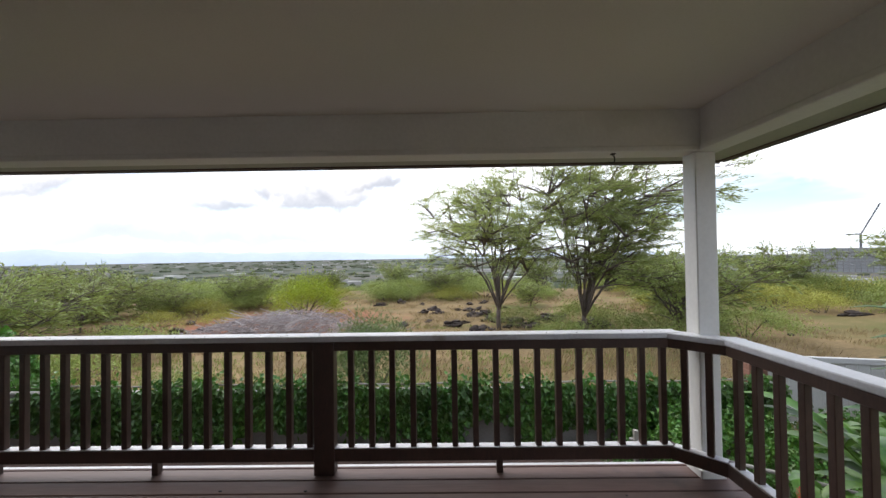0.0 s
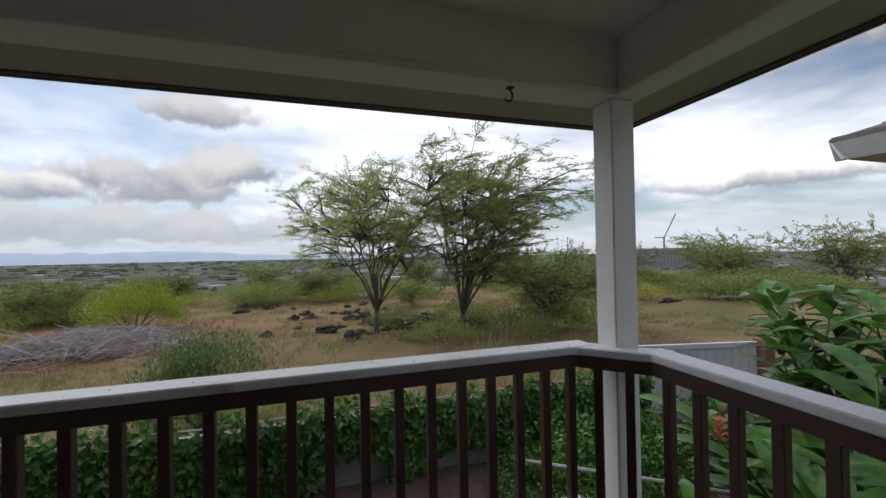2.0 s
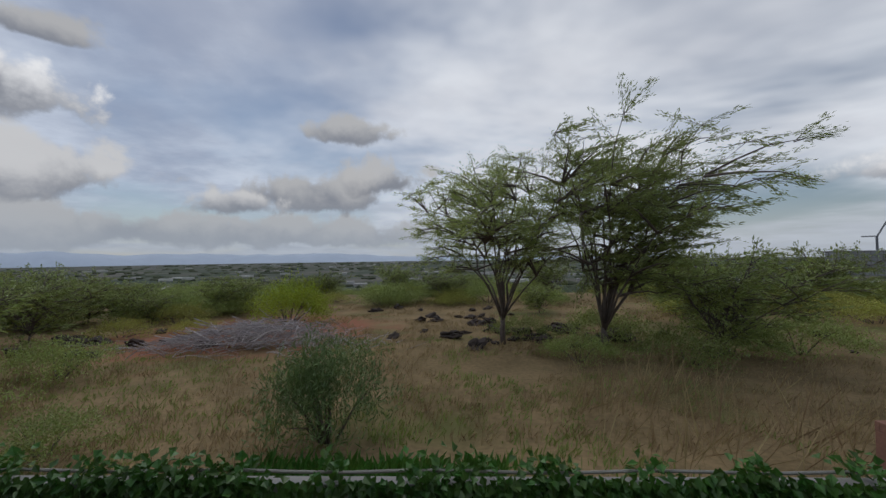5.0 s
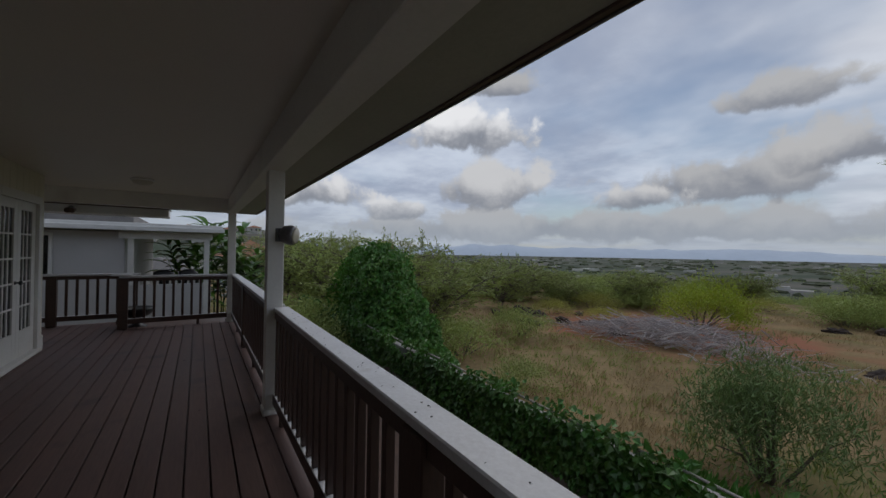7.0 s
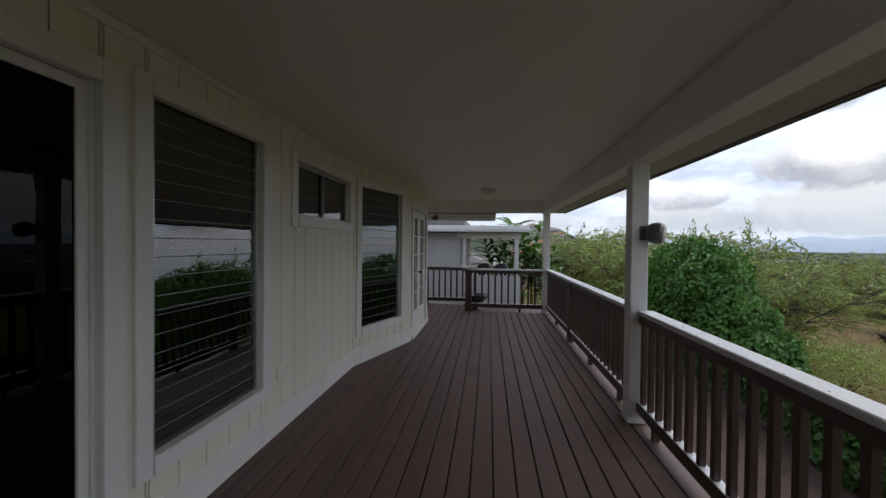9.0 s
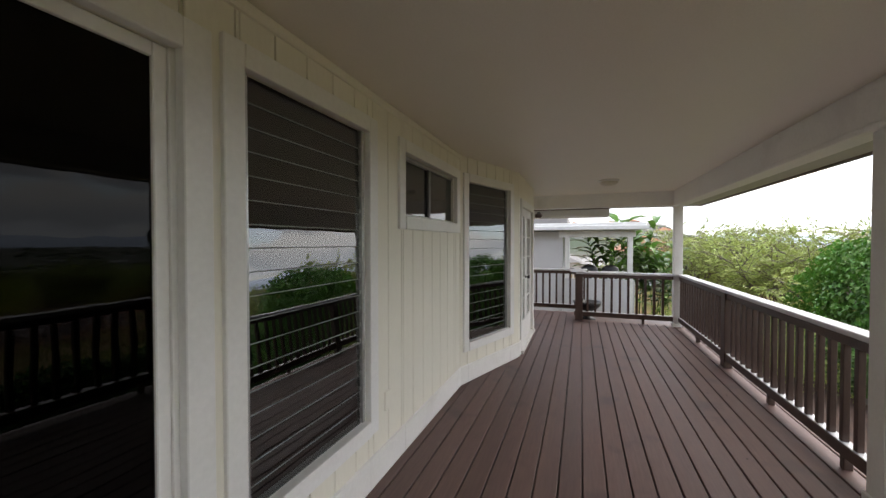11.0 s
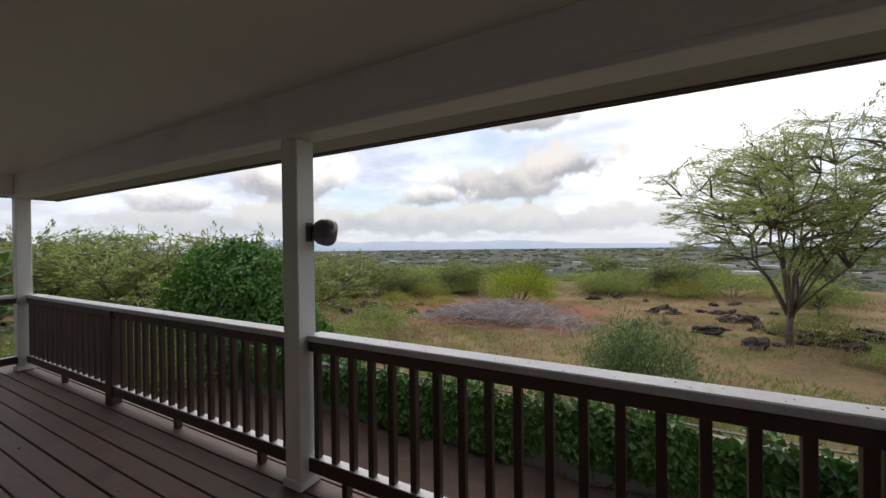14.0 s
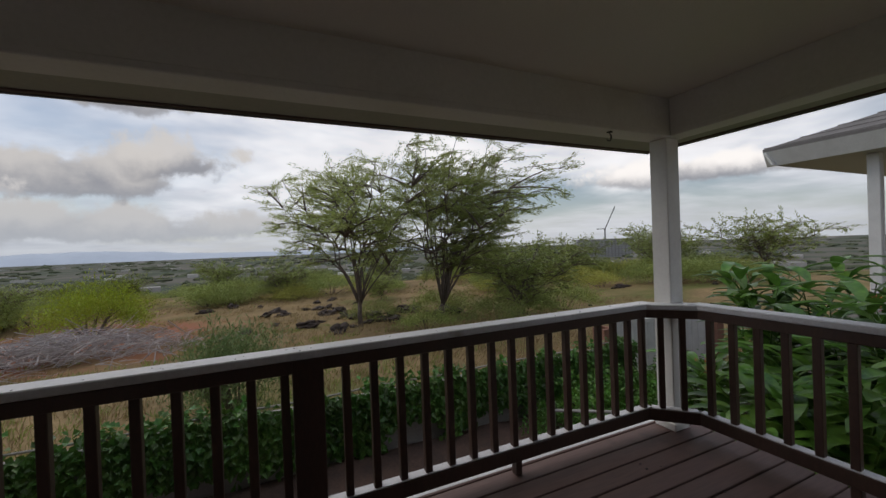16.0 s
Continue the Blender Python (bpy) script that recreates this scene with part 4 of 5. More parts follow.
# rocks
def rock(seed):
    bm = bmesh.new()
    bmesh.ops.create_icosphere(bm, subdivisions=3, radius=0.5)
    for v in bm.verts:
        k = 1 + 0.75 * noise.noise(v.co * 2.8 + Vector((seed * 7, 0, 0))) + 0.4 * noise.noise(v.co * 7 + Vector((0, seed * 3, 0)))
        v.co = Vector((v.co.x * k * 1.25, v.co.y * k, v.co.z * k * 0.7))
    return mesh_of("lava_rock", bm, ROCK)


rocks = [rock(i) for i in range(4)]
for i in range(85):
    z = rs.random()
    if z < 0.42:
        x, y = rs.gauss(3.4, 2.4), rs.gauss(18.2, 1.3)
    elif z < 0.62:
        x, y = rs.gauss(-12.5, 2.6), rs.gauss(18, 1.8)
    elif z < 0.8:
        x, y = rs.gauss(15, 4), rs.gauss(18, 2.5)
    else:
        x, y = rs.uniform(-6, 4), rs.uniform(19, 30)
    s = rs.uniform(0.22, 0.70)
    ob = new("lava_rock", rocks[i % 4])
    ob.matrix_basis = Matrix.LocRotScale((x, y, height(x, y) + 0.10 * s), Euler((rs.uniform(-.4, .4), rs.uniform(-.4, .4), rs.uniform(0, 6))), (s * rs.uniform(0.8, 1.6), s, s * rs.uniform(0.6, 1.1)))
    tagged(ob, "dark brown rough lava rock in the dry grass", "rock", "lava rocks")

# pile of dead branches
bm = bmesh.new()
for i in range(900):
    x, y = rs.gauss(-7.4, 2.0), rs.gauss(16.6, 0.9)
    z = height(x, y) + rs.uniform(0.0, 0.85) * max(0.15, 1 - ((x + 7.2) / 4.2) ** 2)
    a, l = rs.gauss(0.25, 0.7), rs.uniform(0.4, 1.5)
    d = Vector((math.cos(a), math.sin(a), rs.gauss(0, 0.34))) * l
    p = Vector((x, y, z))
    tube(bm, [p - d / 2, p + Vector((0, 0, rs.uniform(0, 0.12))), p + d / 2], rs.uniform(0.009, 0.024), 0.005, 4)
solo("brush_pile", bm, DEADW, "heap of grey dead branches lying on the field", "brush pile", kind="stuff")


# dry grass
def grass(name, n, area, h, w, material, label, seed, keep=None):
    rng = np.random.default_rng(seed)
    x = rng.uniform(area[0], area[1], n)
    y = area[2] + (area[3] - area[2]) * rng.uniform(0, 1, n) ** 1.5
    ok = np.array([noise.noise((a * 0.35, b * 0.35, seed)) > (-0.12 if keep is None else keep) for a, b in zip(x, y)])
    ok &= np.hypot(x + 9.0, (y - 19.5) * 1.3) > 4.5
    x, y = x[ok], y[ok]
    x, y = np.repeat(x, 7) + rng.normal(size=len(x) * 7) * 0.10, np.repeat(y, 7) + rng.normal(size=len(y) * 7) * 0.10
    z = np.array([height(a, b) for a, b in zip(x, y)]) - 0.02
    P = np.stack([x, y, z], 1)
    D = rng.normal(size=P.shape) * 0.38 + np.array([0.25, 0, 1.0])
    U = rng.normal(size=P.shape) * 0.4 + np.array([0, -1.0, 0.3])
    ob = new(name, leaf_cloud(name, P, D, U, h, w, material, rng, 0.1))
    tagged(ob, label, "grass", kind="stuff")


grass("dry_grass", 9000, (-19, 17, 5.4, 34), 0.21, 0.018, STRAW, "tufts of straw coloured dry grass", 31)
grass("tall_reeds", 40, (2.6, 7.5, 6.8, 10.5), 1.15, 0.022, STRAW, "tall pale dry grass stalks", 32, keep=-0.3)
grass("green_grass", 2600, (-13, 6, 5.35, 18), 0.16, 0.022, SCRUB, "tufts of low green weeds", 33, keep=-0.05)

grass("green_weeds", 1500, (-6.5, 1.0, 5.2, 7.2), 0.24, 0.07, VINE, "bright green weeds growing behind the wall", 34, keep=-0.1)

# ---- vine wall ----
vw = thing("vine_wall", (-3, 5.06, -1.3), "low garden wall covered in green vine leaves", "wall", kind="structure")
part("wall_core", box(-15, 4.7, 5.02, 5.14, -1.5, -0.42), CONC, vw)
bm = bmesh.new()
tube(bm, [Vector((-15 + 0.5 * i, 5.08, -0.345 + 0.012 * math.sin(i * 1.7))) for i in range(40)], 0.014, 0.014, 6)
part("top_pipe", bm, PIPE, vw, "weathered top rail of the fence")
rng = np.random.default_rng(41)
n = 26000
X = rng.uniform(-15, 4.7, n)
Z = -1.18 + 0.86 * rng.uniform(0, 1, n) ** 0.85
bulge = np.array([0.10 * noise.noise((a * 1.3, b * 2.0, 1)) + 0.05 * noise.noise((a * 4, b * 4, 2)) for a, b in zip(X, Z)])
thin = np.array([noise.noise((a * 0.9, b * 1.5, 9)) for a, b in zip(X, Z)])
ok = (Z > -0.98 + 0.22 * thin) & (thin > -0.62)
P = np.stack([X, 4.96 - 0.07 * rng.uniform(0, 1, n) - bulge, Z + 0.04 * rng.normal(size=n)], 1)[ok]
D = rng.normal(size=P.shape) * 0.45 + np.array([0, -0.35, -0.8])
U = rng.normal(size=P.shape) * 0.35 + np.array([0, -1.0, 0.55])
near = np.flatnonzero((P[:, 0] > -2.4) & (P[:, 0] < 1.6) & (P[:, 1] < 4.93))[:280]
rest = np.ones(len(P), bool)
rest[near] = False
ob = new("vine_foliage", leaf_cloud("vine_foliage", P[rest], D[rest], U[rest], 0.085, 0.080, VINE, rng))
tagged(ob, "dense green heart-shaped vine leaves on the wall", "vine", kind="stuff")
one = leaf_cloud("vine_leaf", np.zeros((1, 3)), np.array([[0, -0.25, -1.0]]), np.array([[0, -1.0, 0.4]]), 0.095, 0.088, VINE, np.random.default_rng(2))
for k, i in enumerate(near):
    piece("vine_leaf", one, vw, tuple(P[i]), (rng.normal() * 0.35, rng.normal() * 0.5, rng.normal() * 0.5))
# leaves over the top and runners behind
n = 2600
X = rng.uniform(-15, 4.7, n)
keep = np.array([noise.noise((a * 1.4, 4, 4)) > -0.05 for a in X])
P = np.stack([X, 5.06 + 0.09 * rng.normal(size=n), -0.36 + 0.06 * np.abs(rng.normal(size=n))], 1)[keep]
ob = new("vine_top_growth", leaf_cloud("vine_top_growth", P, rng.normal(size=P.shape), rng.normal(size=P.shape) * 0.4 + np.array([0, -0.3, 1.0]), 0.085, 0.075, VINE, rng))
tagged(ob, "green vine leaves growing over the wall top", "vine", kind="stuff")

# vine-covered mound at the wall
vm = thing("vine_mound", (-8.0, 6.2, -1.6), "tall mound of green vines smothering a shrub", "vine")
bm = bmesh.new()
for i in range(16):
    a = rs.uniform(0, 6.28)
    tube(bm, [Vector((-9.8, 6.0, -1.8)), Vector((-9.8 + math.cos(a) * 0.8, 6.0 + math.sin(a) * 0.4, 0)), Vector((-9.8 + math.cos(a) * 1.5, 6.0 + math.sin(a) * 0.6, rs.uniform(0.3, 1.2)))], 0.06, 0.015, 5)
part("woody_base", bm, BARK, vm)
n = 42000
blobs = ((-11.6, 6.1, -0.1, 1.3, 0.9, 1.6), (-10.2, 5.9, 0.2, 1.2, 0.85, 1.5), (-9.3, 5.9, 0.05, 0.95, 0.8, 1.5), (-8.6, 6.0, -0.5, 0.8, 0.75, 1.25), (-8.0, 6.1, -0.95, 0.75, 0.65, 0.9), (-7.4, 6.1, -1.3, 0.7, 0.6, 0.6))
which = rng.integers(0, len(blobs), n)
bl = np.array(blobs)[which]
v = unit(rng, n)
k = 1 + 0.26 * np.array([noise.noise((q[0] * 2 + w_, q[1] * 2, q[2] * 2)) + 0.6 * noise.noise((q[0] * 5, q[1] * 5, q[2] * 5 + w_)) for q, w_ in zip(v, which * 3.0)])
P = bl[:, :3] + v * bl[:, 3:] * (k * rng.uniform(0.88, 1.02, n))[:, None]
P = P[P[:, 2] > -1.6]
v2 = unit(rng, len(P))
D = v2 * 0.6 + np.array([0, -0.2, -0.7])
U = (P - np.array([-9.8, 6.0, -0.3])) + v2 * 0.9 + np.array([0, 0, 0.6])
lf = new("foliage", leaf_cloud("foliage", P - np.array([-8.0, 6.2, -1.6]), D, U, 0.095, 0.085, VINE, rng))
lf.parent = vm
lf["label"] = "dense broad green leaves"


# ---- garden at the deck end: ginger, fence, block pillars ----
def ginger(seed, hgt, label, flowers):
    rng2 = random.Random(seed)
    ob = thing("ginger_plant", (0, 0, 0), label, "plant", "ginger plants")
    for s in range(9):
        a, r = rng2.uniform(0, 6.28), rng2.uniform(0.05, 0.35)
        h = hgt * rng2.uniform(0.6, 1.0)
        lx, ly = rng2.gauss(0, 0.25), rng2.gauss(0, 0.25)
        b = Vector((math.cos(a) * r, math.sin(a) * r, 0))
        path = [b + Vector((lx * t * t, ly * t * t, h * t)) for t in (0, 0.25, 0.5, 0.75, 1.0)]
        bm = bmesh.new()
        tube(bm, path, 0.014, 0.006, 6)
        part("stalk", bm, GINGER, ob, smooth=True)
        bm = bmesh.new()
        for k in range(13):
            t = 0.28 + 0.72 * k / 12
            p = b + Vector((lx * t * t, ly * t * t, h * t))
            az = a + k * math.pi + rng2.gauss(0, 0.35)
            ln, wd = rng2.uniform(0.42, 0.62), rng2.uniform(0.12, 0.18)
            rise = 1.05 - 0.6 * (1 - t) + rng2.gauss(0, 0.12)
            o, up_ = Vector((math.cos(az), math.sin(az), 0)), Vector((0, 0, 1))
            sd = o.cross(up_)
            rows = []
            for j in range(6):
                u = j / 5
                c = p + o * ln * u * math.cos(rise * (1 - u)) + up_ * ln * (math.sin(rise) * u - 0.55 * u * u)
                ww = wd * 0.5 * (math.sin(math.pi * min(u * 0.92 + 0.06, 1)) ** 0.7)
                rows.append([bm.verts.new(c + sd * ww + up_ * ww * 0.3), bm.verts.new(c), bm.verts.new(c - sd * ww + up_ * ww * 0.3)])
            for q, w_ in zip(rows, rows[1:]):
                bm.faces.new((q[0], q[1], w_[1], w_[0]))
                bm.faces.new((q[1], q[2], w_[2], w_[1]))
        part("leaf_spray", bm, GINGER, ob, smooth=True)
        if s < flowers:
            bm = bmesh.new()
            top = path[-1]
            for k in range(26):
                az, u = k * 2.4, k / 26
                c = top + Vector((0, 0, 0.16 * (1 - u)))
                e = c + Vector((math.cos(az) * 0.05, math.sin(az) * 0.05, 0.02))
                sd = (e - c).cross(Vector((0, 0, 1))).normalized() * 0.012
                bm.faces.new([bm.verts.new(c), bm.verts.new(c.lerp(e, 0.6) + sd), bm.verts.new(e), bm.verts.new(c.lerp(e, 0.6) - sd)])
            part("flower", bm, FLOWER, ob, "red cone-shaped flower")
    return ob


g1 = ginger(1, 2.1, "tall green ginger plant with a red flower", 1)
g1.location = (4.9, 2.9, -1.15)
g2 = ginger(2, 1.5, "green ginger plant with broad glossy leaves and a red flower", 1)
g2.location = (3.2, 1.5, -1.1)
for src, x, y, r, s in ((g1, 5.9, 3.2, 1.2, 1.0), (g2, 3.9, 2.2, 2.2, 1.15), (g1, 4.3, 1.3, 0.4, 0.95), (g2, 5.3, 2.2, 5.0, 1.2), (g1, 6.6, 2.6, 2.7, 1.05), (g2, 4.5, 3.4, 0.9, 0.7), (g1, 3.7, 0.3, 2.0, 0.85), (g2, 2.75, 2.3, 1.0, 0.62)):
    copy_thing(src, Matrix.LocRotScale((x, y, -1.15), Euler((0, 0, r)), (s, s, s)))
b5 = bush("vine_clump", 1.5, 1.0, "low clump of dark green vine leaves in the plant bed", 17, 3000, VINE, (0.11, 0.09), "vine clumps", stems=6)
b5.matrix_basis = Matrix.LocRotScale((3.4, 4.4, -1.2), Euler((0, 0, 0.5)), (0.6, 0.6, 0.6))
for x, y, s in ((3.0, 3.3, 0.42), (4.0, 4.0, 0.5), (5.6, 4.3, 0.5), (2.6, 4.2, 0.35)):
    c = copy_thing(b5, pose(0, 0, 0))
    c.matrix_basis = Matrix.LocRotScale((x, y, -1.2), Euler((0, 0, x)), (s, s, s))

fe = thing("vinyl_fence", (6.25, 5.5, -1.3), "white vinyl panel fence between red brown pillars", "fence")
fm = Matrix.Translation((5.15, 5.75, 0)) @ Matrix.Rotation(math.atan2(-0.5, 2.25), 4, "Z")
part("top_rail", box(0, 2.3, -0.03, 0.03, -0.26, -0.17, 0.006, m=fm), VINYL, fe)
part("bottom_rail", box(0, 2.3, -0.03, 0.03, -1.40, -1.22, 0.006, m=fm), VINYL, fe)
for i in range(15):
    part("slat", box(0.01 + i * 0.1525, 0.158 + i * 0.1525, -0.012, 0.012, -1.22, -0.26, 0.004, m=fm), VINYL, fe)
pl = thing("block_pillar", (7.5, 5.2, -1.5), "square red brown block pillar at the fence end", "pillar", "block pillars")
part("shaft", box(7.40, 7.62, 5.10, 5.32, -1.6, -0.12, 0.01), REDPOST, pl)
pl = thing("block_pillar", (5.0, 5.8, -1.5), "hollow red brown block pillar beside the vine wall", "pillar", "block pillars")
bm = box(4.83, 5.13, 5.68, 5.98, -1.6, -0.40, 0.008)
part("shaft", bm, REDPOST, pl)
for a in ((4.83, 5.13, 5.68, 5.73), (4.83, 5.13, 5.93, 5.98), (4.83, 4.88, 5.731, 5.929), (5.08, 5.13, 5.731, 5.929)):
    part("rim", box(*a, -0.399, -0.30, 0.004), REDPOST, pl)
ed = thing("garden_edging", (3.0, 3.4, -0.85), "pale low pipe edging along the plant bed", "edging")
bm = bmesh.new()
tube(bm, [Vector((2.2, 4.2, -0.75)), Vector((3.2, 3.2, -0.62)), Vector((4.4, 2.2, -0.6))], 0.02, 0.02, 8)
part("rail", bm, CONC, ed)
for p in ((2.25, 4.15), (3.2, 3.2), (4.3, 2.28)):
    part("stake", box(p[0] - 0.025, p[0] + 0.025, p[1] - 0.025, p[1] + 0.025, -1.4, -0.62, 0.004), PIPE, ed)

# ---- house to the right ----
nr = thing("neighbour_house", (11.5, -1.0, -1.2), "neighbouring house with a grey hip roof and wide eaves", "house")
ex, ey, ez = 8.0, 4.5, 2.78
bm = bmesh.new()
vs = [bm.verts.new(c) for c in ((ex, -8, ez + 0.3), (ex + 9, -8, ez + 0.3), (ex + 9, ey, ez + 0.3), (ex, ey, ez + 0.3), (ex + 4.5, -3.5, ez + 2.0), (ex + 4.5, ey - 4.5, ez + 2.0))]
for f in ((0, 1, 4), (1, 2, 5, 4), (2, 3, 5), (3, 0, 4, 5)):
    bm.faces.new([vs[i] for i in f])
g = bmesh.ops.extrude_face_region(bm, geom=bm.faces[:])
bmesh.ops.translate(bm, vec=(0, 0, 0.06), verts=[v for v in g["geom"] if isinstance(v, bmesh.types.BMVert)])
bmesh.ops.recalc_face_normals(bm, faces=bm.faces)
rf = part("roof", bm, SHINGLE, nr, "grey shingle hip roof")
for i in range(9):
    u0 = i * 0.10
    part("shingle_course", box(ex + 0.02 + u0 * 4, ex + 0.42 + u0 * 4, -7.9 + u0 * 4, ey - 0.02 - u0 * 4, ez + 0.37 + u0 * 4 * 0.378, ez + 0.385 + u0 * 4 * 0.378), SHINGLE, rf)


def slanted_fascia(p, q, out):
    bm = bmesh.new()
    o = Vector(out)
    a, b = Vector(p), Vector(q)
    c = [a, b, b - o * 0.14 + Vector((0, 0, -0.28)), a - o * 0.14 + Vector((0, 0, -0.28))]
    vs = [bm.verts.new(v) for v in c] + [bm.verts.new(v - o * 0.04) for v in c]
    for f in ((0, 1, 2, 3), (7, 6, 5, 4), (0, 4, 5, 1), (1, 5, 6, 2), (2, 6, 7, 3), (3, 7, 4, 0)):
        bm.faces.new([vs[i] for i in f])
    bmesh.ops.recalc_face_normals(bm, faces=bm.faces)
    return bm


part("fascia", slanted_fascia((ex, -8, ez + 0.3), (ex, ey, ez + 0.3), (-1, 0, 0)), VINYL, nr, "pale slanted fascia board")
part("fascia", slanted_fascia((ex, ey, ez + 0.3), (ex + 9, ey, ez + 0.3), (0, 1, 0)), VINYL, nr, "pale slanted fascia board")
part("soffit", box(ex + 0.15, ex + 8.9, -7.9, ey - 0.15, ez + 0.02, ez + 0.05), SOFFIT, nr)
part("wall", box(ex + 1.9, ex + 8, -7, 1.2, -1.6, ez + 0.019), GREYW, nr)
for y_ in (3.15, 0.2):
    part("porch_post", box(ex + 0.55, ex + 0.72, y_ - 0.08, y_ + 0.08, 0.11, ez + 0.019, 0.01), VINYL, nr)
part("lanai_floor", box(ex + 0.4, ex + 8, 1.2, 3.6, -0.15, 0.109, 0.01), CONC, nr)
part("lanai_base", box(ex + 0.5, ex + 8, 1.21, 3.5, -1.6, -0.151), GREYW, nr)
part("rail", box(ex + 0.60, ex + 0.67, 0.29, 3.06, 1.0, 1.08, 0.005), VINYL, nr)
for i in range(16):
    part("baluster", box(ex + 0.62, ex + 0.65, 0.40 + i * 0.17, 0.43 + i * 0.17, 0.11, 0.999), VINYL, nr)

# ---- house to the left ----
nl = thing("neighbour_house", (-16, -4, -1.5), "low grey stucco house with a flat white edged roof and porch", "house")
NX = -12.3
part("wall", box(-20, NX - 0.25, -12, -0.02, -2.5, 1.87), GREYW, nl, "grey stucco wall")
part("roof", box(-20.4, NX + 0.2, -12.4, 2.16, 1.975, 2.10, 0.01), VINYL, nl, "flat roof with a white edge")
part("gutter", box(NX + 0.201, NX + 0.28, -12.4, 2.20, 1.90, 2.02, 0.01), VINYL, nl)
part("roof_underside", box(-20.3, NX + 0.15, -12.3, 2.10, 1.90, 1.974), SOFFIT, nl)
part("porch_beam", box(NX - 0.20, NX - 0.05, -0.12, 1.92, 1.70, 1.88, 0.006), VINYL, nl)
part("porch_post", box(NX - 0.19, NX - 0.06, 1.72, 1.85, -0.9, 1.699, 0.006), VINYL, nl)
part("corner_post", box(NX - 0.24, NX - 0.10, 0.06, 0.18, -0.9, 1.699, 0.006), VINYL, nl)
part("low_wall", box(NX - 0.22, NX - 0.04, 0.19, 1.71, 0.62, 0.72, 0.006), VINYL, nl)
part("low_wall", box(NX - 0.18, NX - 0.08, 0.0, 1.9, -2.5, 0.50, 0.006), GREYW, nl)
for i in range(11):
    part("picket", box(NX - 0.15, NX - 0.11, 0.26 + i * 0.135, 0.31 + i * 0.135, 0.501, 0.619), VINYL, nl)
part("porch_floor", box(-16, NX - 0.181, 0.0, 1.9, -0.2, 0.0), CONC, nl)
wi = part("window_frame", box(NX - 0.249, NX - 0.20, -2.75, -1.35, 0.72, 1.80, 0.006), VINYL, nl)
part("pane", box(NX - 0.199, NX - 0.194, -2.68, -1.42, 0.79, 1.73), PANE, wi)
part("ridge_roof", box(-19, NX - 0.8, -10, 0.1, 2.101, 2.36, 0.02), SHINGLE, nl)
for y_ in (0.75, 1.35):
    ch = thing("porch_chair", (NX - 1.2, y_, 0.0), "black rounded outdoor chair on the neighbour's porch", "chair", "porch chairs")
    part("back", lathe([(0.24, 0.0), (0.28, 0.1), (0.24, 0.34), (0.10, 0.42)], 18, Matrix.Translation((NX - 1.2, y_, 0.42)) @ Matrix.Diagonal((0.35, 1, 1, 1))), BLACK, ch, smooth=True)
    part("seat", box(NX - 1.2, NX - 0.7, y_ - 0.25, y_ + 0.25, 0.38, 0.43, 0.02), BLACK, ch)
    for dx in (0.04, 0.44):
        for dy in (-0.2, 0.2):
            part("leg", box(NX - 1.2 + dx, NX - 1.17 + dx, y_ + dy - 0.015, y_ + dy + 0.015, 0.0, 0.379), BLACK, ch)
# enlarged ginger copies stand in for the palms behind this porch
for x, y_, s in ((-15.5, 1.6, 1.5), (-17, 2.6, 1.8), (-16.0, 3.3, 1.3)):
    copy_thing(g1, Matrix.LocRotScale((x, y_, -1.3), Euler((0, 0, x)), (s, s, s)))
for x, y_, s in ((-10.6, 3.2, 0.8), (-11.5, 4.0, 0.9), (-10.2, 4.3, 0.6), (-10.7, 2.2, 0.5)):
    c = copy_thing(b3, pose(0, 0, 0))
    c.matrix_basis = Matrix.LocRotScale((x, y_, -1.2), Euler((0, 0, x)), (s, s, s))


# ---- far things ----
def far_house(x, y, w, d, h, roofmat, seed):
    z = height(x, y)
    ob = thing("hillside_house", (x, y, z), "small pale house on the hillside", "house", "hillside houses")
    part("wall", box(x - w / 2, x + w / 2, y - d / 2, y + d / 2, z - 2, z + h), FARHOUSE, ob)
    bm = bmesh.new()
    o = 0.6
    c = [(x - w / 2 - o, y - d / 2 - o, z + h), (x + w / 2 + o, y - d / 2 - o, z + h), (x + w / 2 + o, y + d / 2 + o, z + h), (x - w / 2 - o, y + d / 2 + o, z + h), (x - w / 5, y, z + h * 1.5), (x + w / 5, y, z + h * 1.5)]
    vs = [bm.verts.new(v) for v in c]
    for f in ((0, 1, 5, 4), (1, 2, 5), (2, 3, 4, 5), (3, 0, 4), (3, 2, 1, 0)):
        bm.faces.new([vs[i] for i in f])
    part("roof", bm, roofmat, ob)
    for k in (-0.28, 0.05, 0.3):
        part("window", box(x + w / 2, x + w / 2 + 0.06, y + k * d, y + k * d + 1.2, z + h * 0.35, z + h * 0.75), DARK, ob)


rs = random.Random(77)
far_house(-30, 4.6, 4, 3, 2.2, TILEROOF, 1)
for i in range(26):
    d, yaw = rs.uniform(70, 380), rs.uniform(72, 96)
    far_house(-math.sin(radians(yaw)) * d, math.cos(radians(yaw)) * d, rs.uniform(9, 15), rs.uniform(8, 12), rs.uniform(3, 5.5), rs.choice((SHINGLE, CONC, TILEROOF)), i)

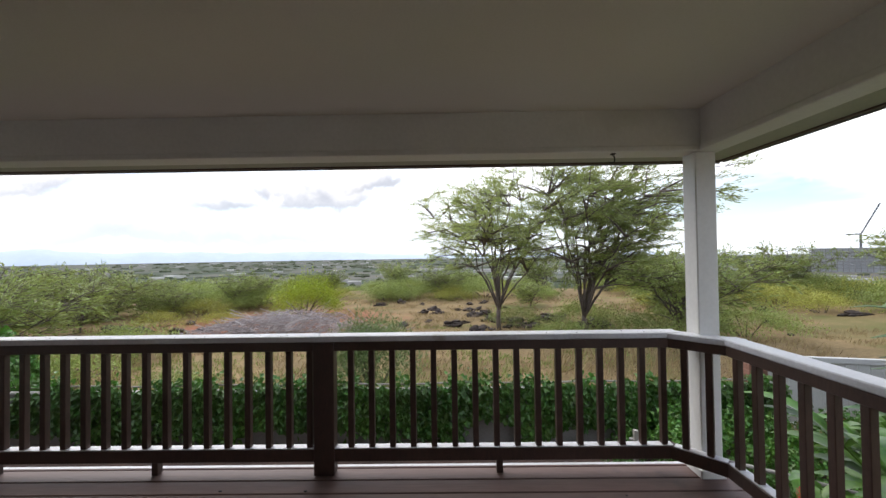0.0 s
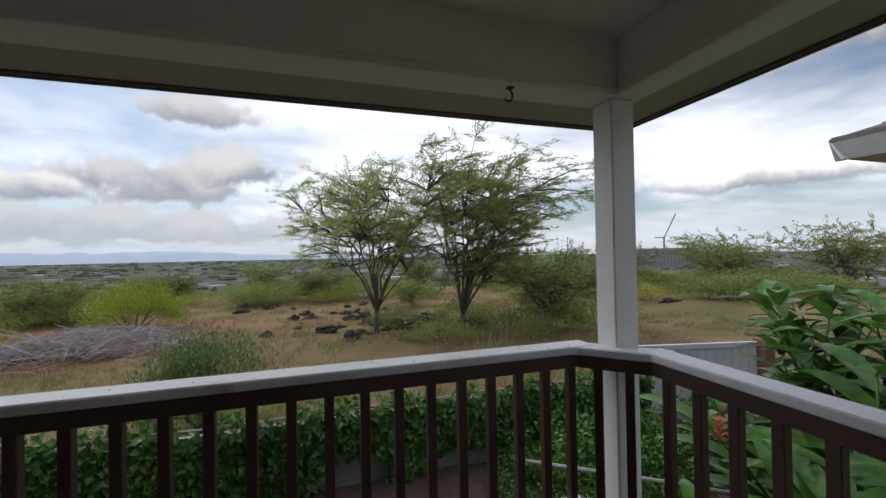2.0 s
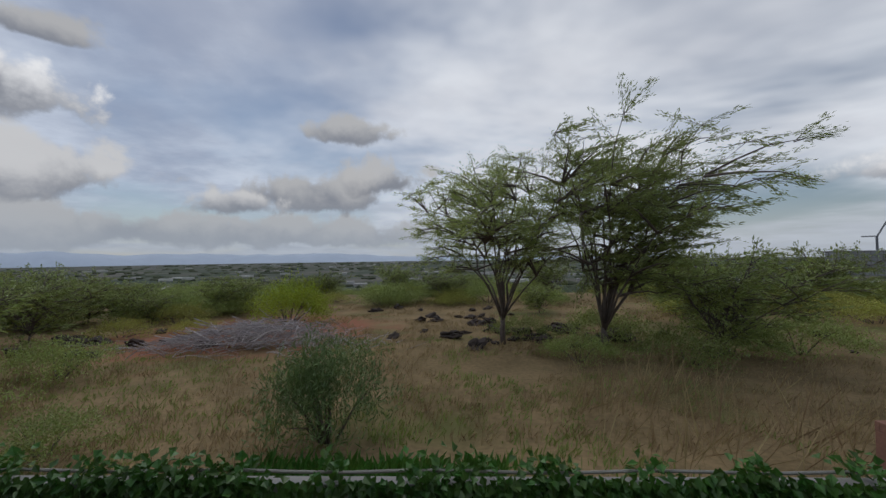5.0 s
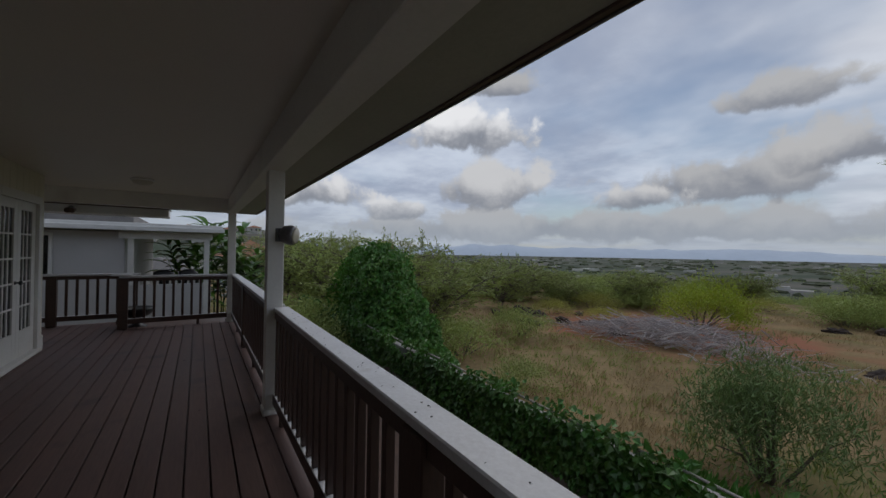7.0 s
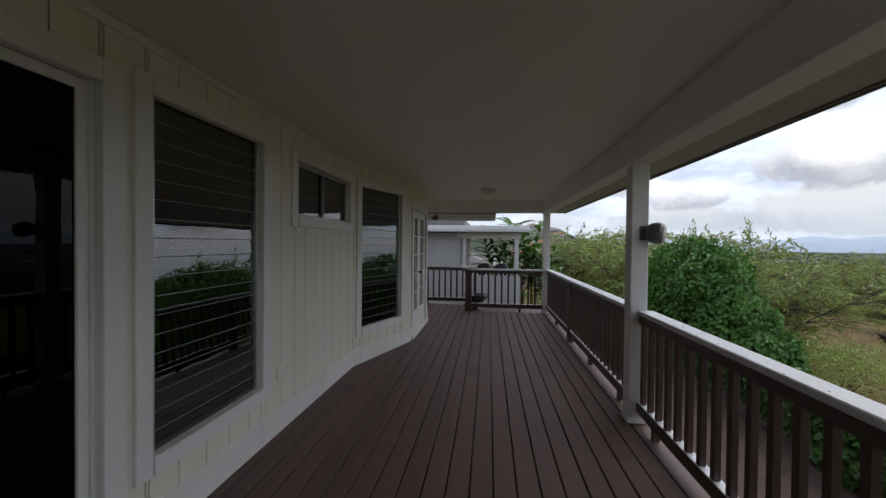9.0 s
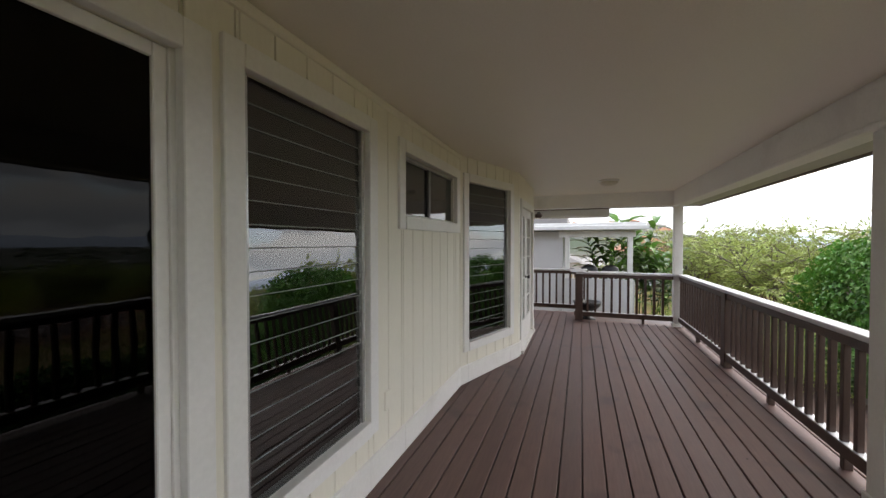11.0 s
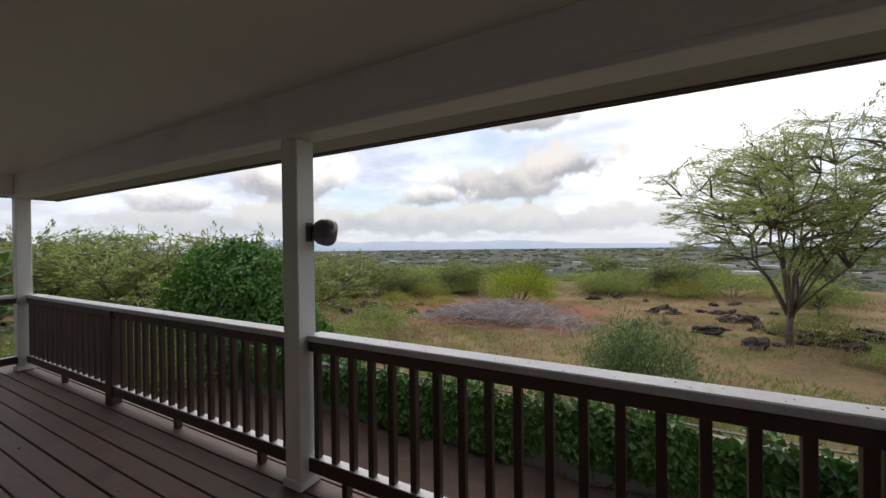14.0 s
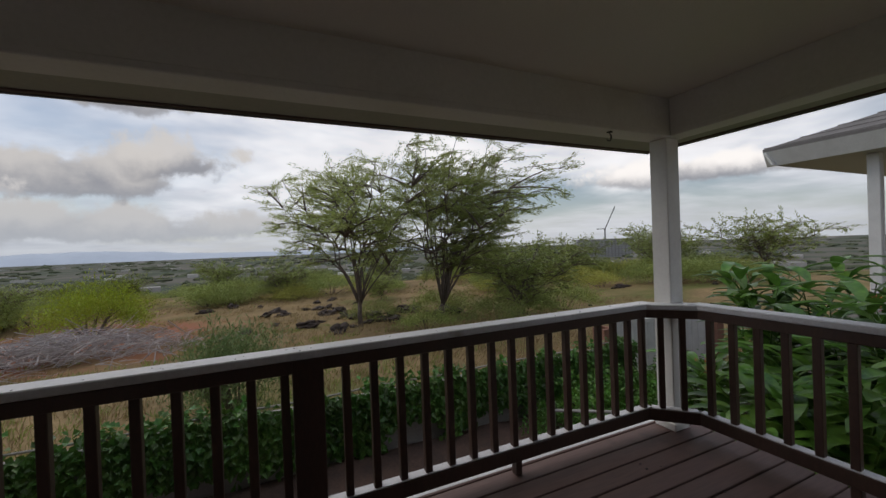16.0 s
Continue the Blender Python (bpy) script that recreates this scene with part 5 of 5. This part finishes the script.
bm = bmesh.new()
for i in range(220):
    d, yaw = 450 * (9.0 ** rs.random()), rs.uniform(-70, 75)
    x, y = -math.sin(radians(yaw)) * d, math.cos(radians(yaw)) * d
    z = height(x, y)
    w, e, h = rs.uniform(8, 24) * (1 + d / 2500), rs.uniform(8, 16), rs.uniform(3, 6)
    bmesh.ops.create_cube(bm, size=1, matrix=Matrix.Translation((x, y, z + h / 2)) @ Matrix.Rotation(radians(yaw), 4, "Z") @ Matrix.Diagonal((w, e, h, 1)))
solo("distant_town", bm, FARHOUSE, "pale buildings scattered over the distant plain", "town", kind="stuff")
bm = bmesh.new()
for i in range(2600):
    d, yaw = 110 * (32.0 ** rs.random()), rs.uniform(-75, 80)
    x, y = -math.sin(radians(yaw)) * d, math.cos(radians(yaw)) * d
    z, s = height(x, y), rs.uniform(2.5, 6) * (1 + d / 1500)
    r = bmesh.ops.create_icosphere(bm, subdivisions=1, radius=1, matrix=Matrix.Translation((x, y, z)) @ Matrix.Diagonal((s * rs.uniform(0.7, 2.2), s * 1.2, s * rs.uniform(0.35, 0.75), 1)))
    for v in r["verts"]:
        v.co += Vector((rs.gauss(0, 0.16), rs.gauss(0, 0.16), rs.gauss(0, 0.12))) * s
solo("distant_woods", bm, FARTREE, "dark green clumps of trees on the distant plain", "trees", kind="stuff")

# mountain ridge on the skyline, with the haze in its colour only
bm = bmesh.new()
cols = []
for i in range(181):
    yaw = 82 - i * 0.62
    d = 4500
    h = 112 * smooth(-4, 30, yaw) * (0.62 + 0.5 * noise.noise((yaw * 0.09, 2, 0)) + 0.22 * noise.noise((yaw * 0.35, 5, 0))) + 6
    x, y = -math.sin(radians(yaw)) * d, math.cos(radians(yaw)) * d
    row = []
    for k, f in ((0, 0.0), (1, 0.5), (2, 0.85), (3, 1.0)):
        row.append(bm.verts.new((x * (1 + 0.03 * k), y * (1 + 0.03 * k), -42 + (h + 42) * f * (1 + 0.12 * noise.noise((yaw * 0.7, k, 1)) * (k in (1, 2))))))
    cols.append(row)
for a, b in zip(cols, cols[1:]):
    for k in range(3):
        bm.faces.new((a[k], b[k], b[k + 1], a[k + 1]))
solo("backdrop_mountains", bm, MOUNT, "mountain ridge beyond the plain, distance haze put into its pale blue", "mountains", kind="structure", smooth=True)

# building under construction with a crane
bx, by = 900 * math.sin(radians(47.0)), 900 * math.cos(radians(47.0))
bm_ = Matrix.Translation((bx, by, 0)) @ Matrix.Rotation(radians(-47.0), 4, "Z")
bd = thing("construction_building", (bx, by, -37), "long grey concrete building under construction on the horizon", "building")
for k in range(7):
    z0 = -33 + k * 5.2
    part("floor_slab", box(-56, 56, -12, 12, z0 + 4.4, z0 + 5.2, m=bm_), CONC, bd)
part("core", box(-54, 54, -9, 9, -40, 4, m=bm_), GREYW, bd)
for k in range(18):
    part("column", box(-56 + k * 6.5, -54.8 + k * 6.5, -12, -11, -40, 3.3, m=bm_), CONC, bd)
cr = thing("tower_crane", (bx, by, -37), "luffing tower crane above the unfinished building", "crane")
part("mast", box(2, 5, -2, 1, -38, 26, m=bm_), GREYM, cr)
part("jib", box(0, 52, -0.9, 0.9, -1.0, 1.0, m=bm_ @ Matrix.Translation((4, 0, 26)) @ Matrix.Rotation(radians(-66), 4, "Y")), GREYM, cr)
part("counter_jib", box(-16, 0, -0.9, 0.9, -0.9, 0.9, m=bm_ @ Matrix.Translation((3, 0, 26))), GREYM, cr)
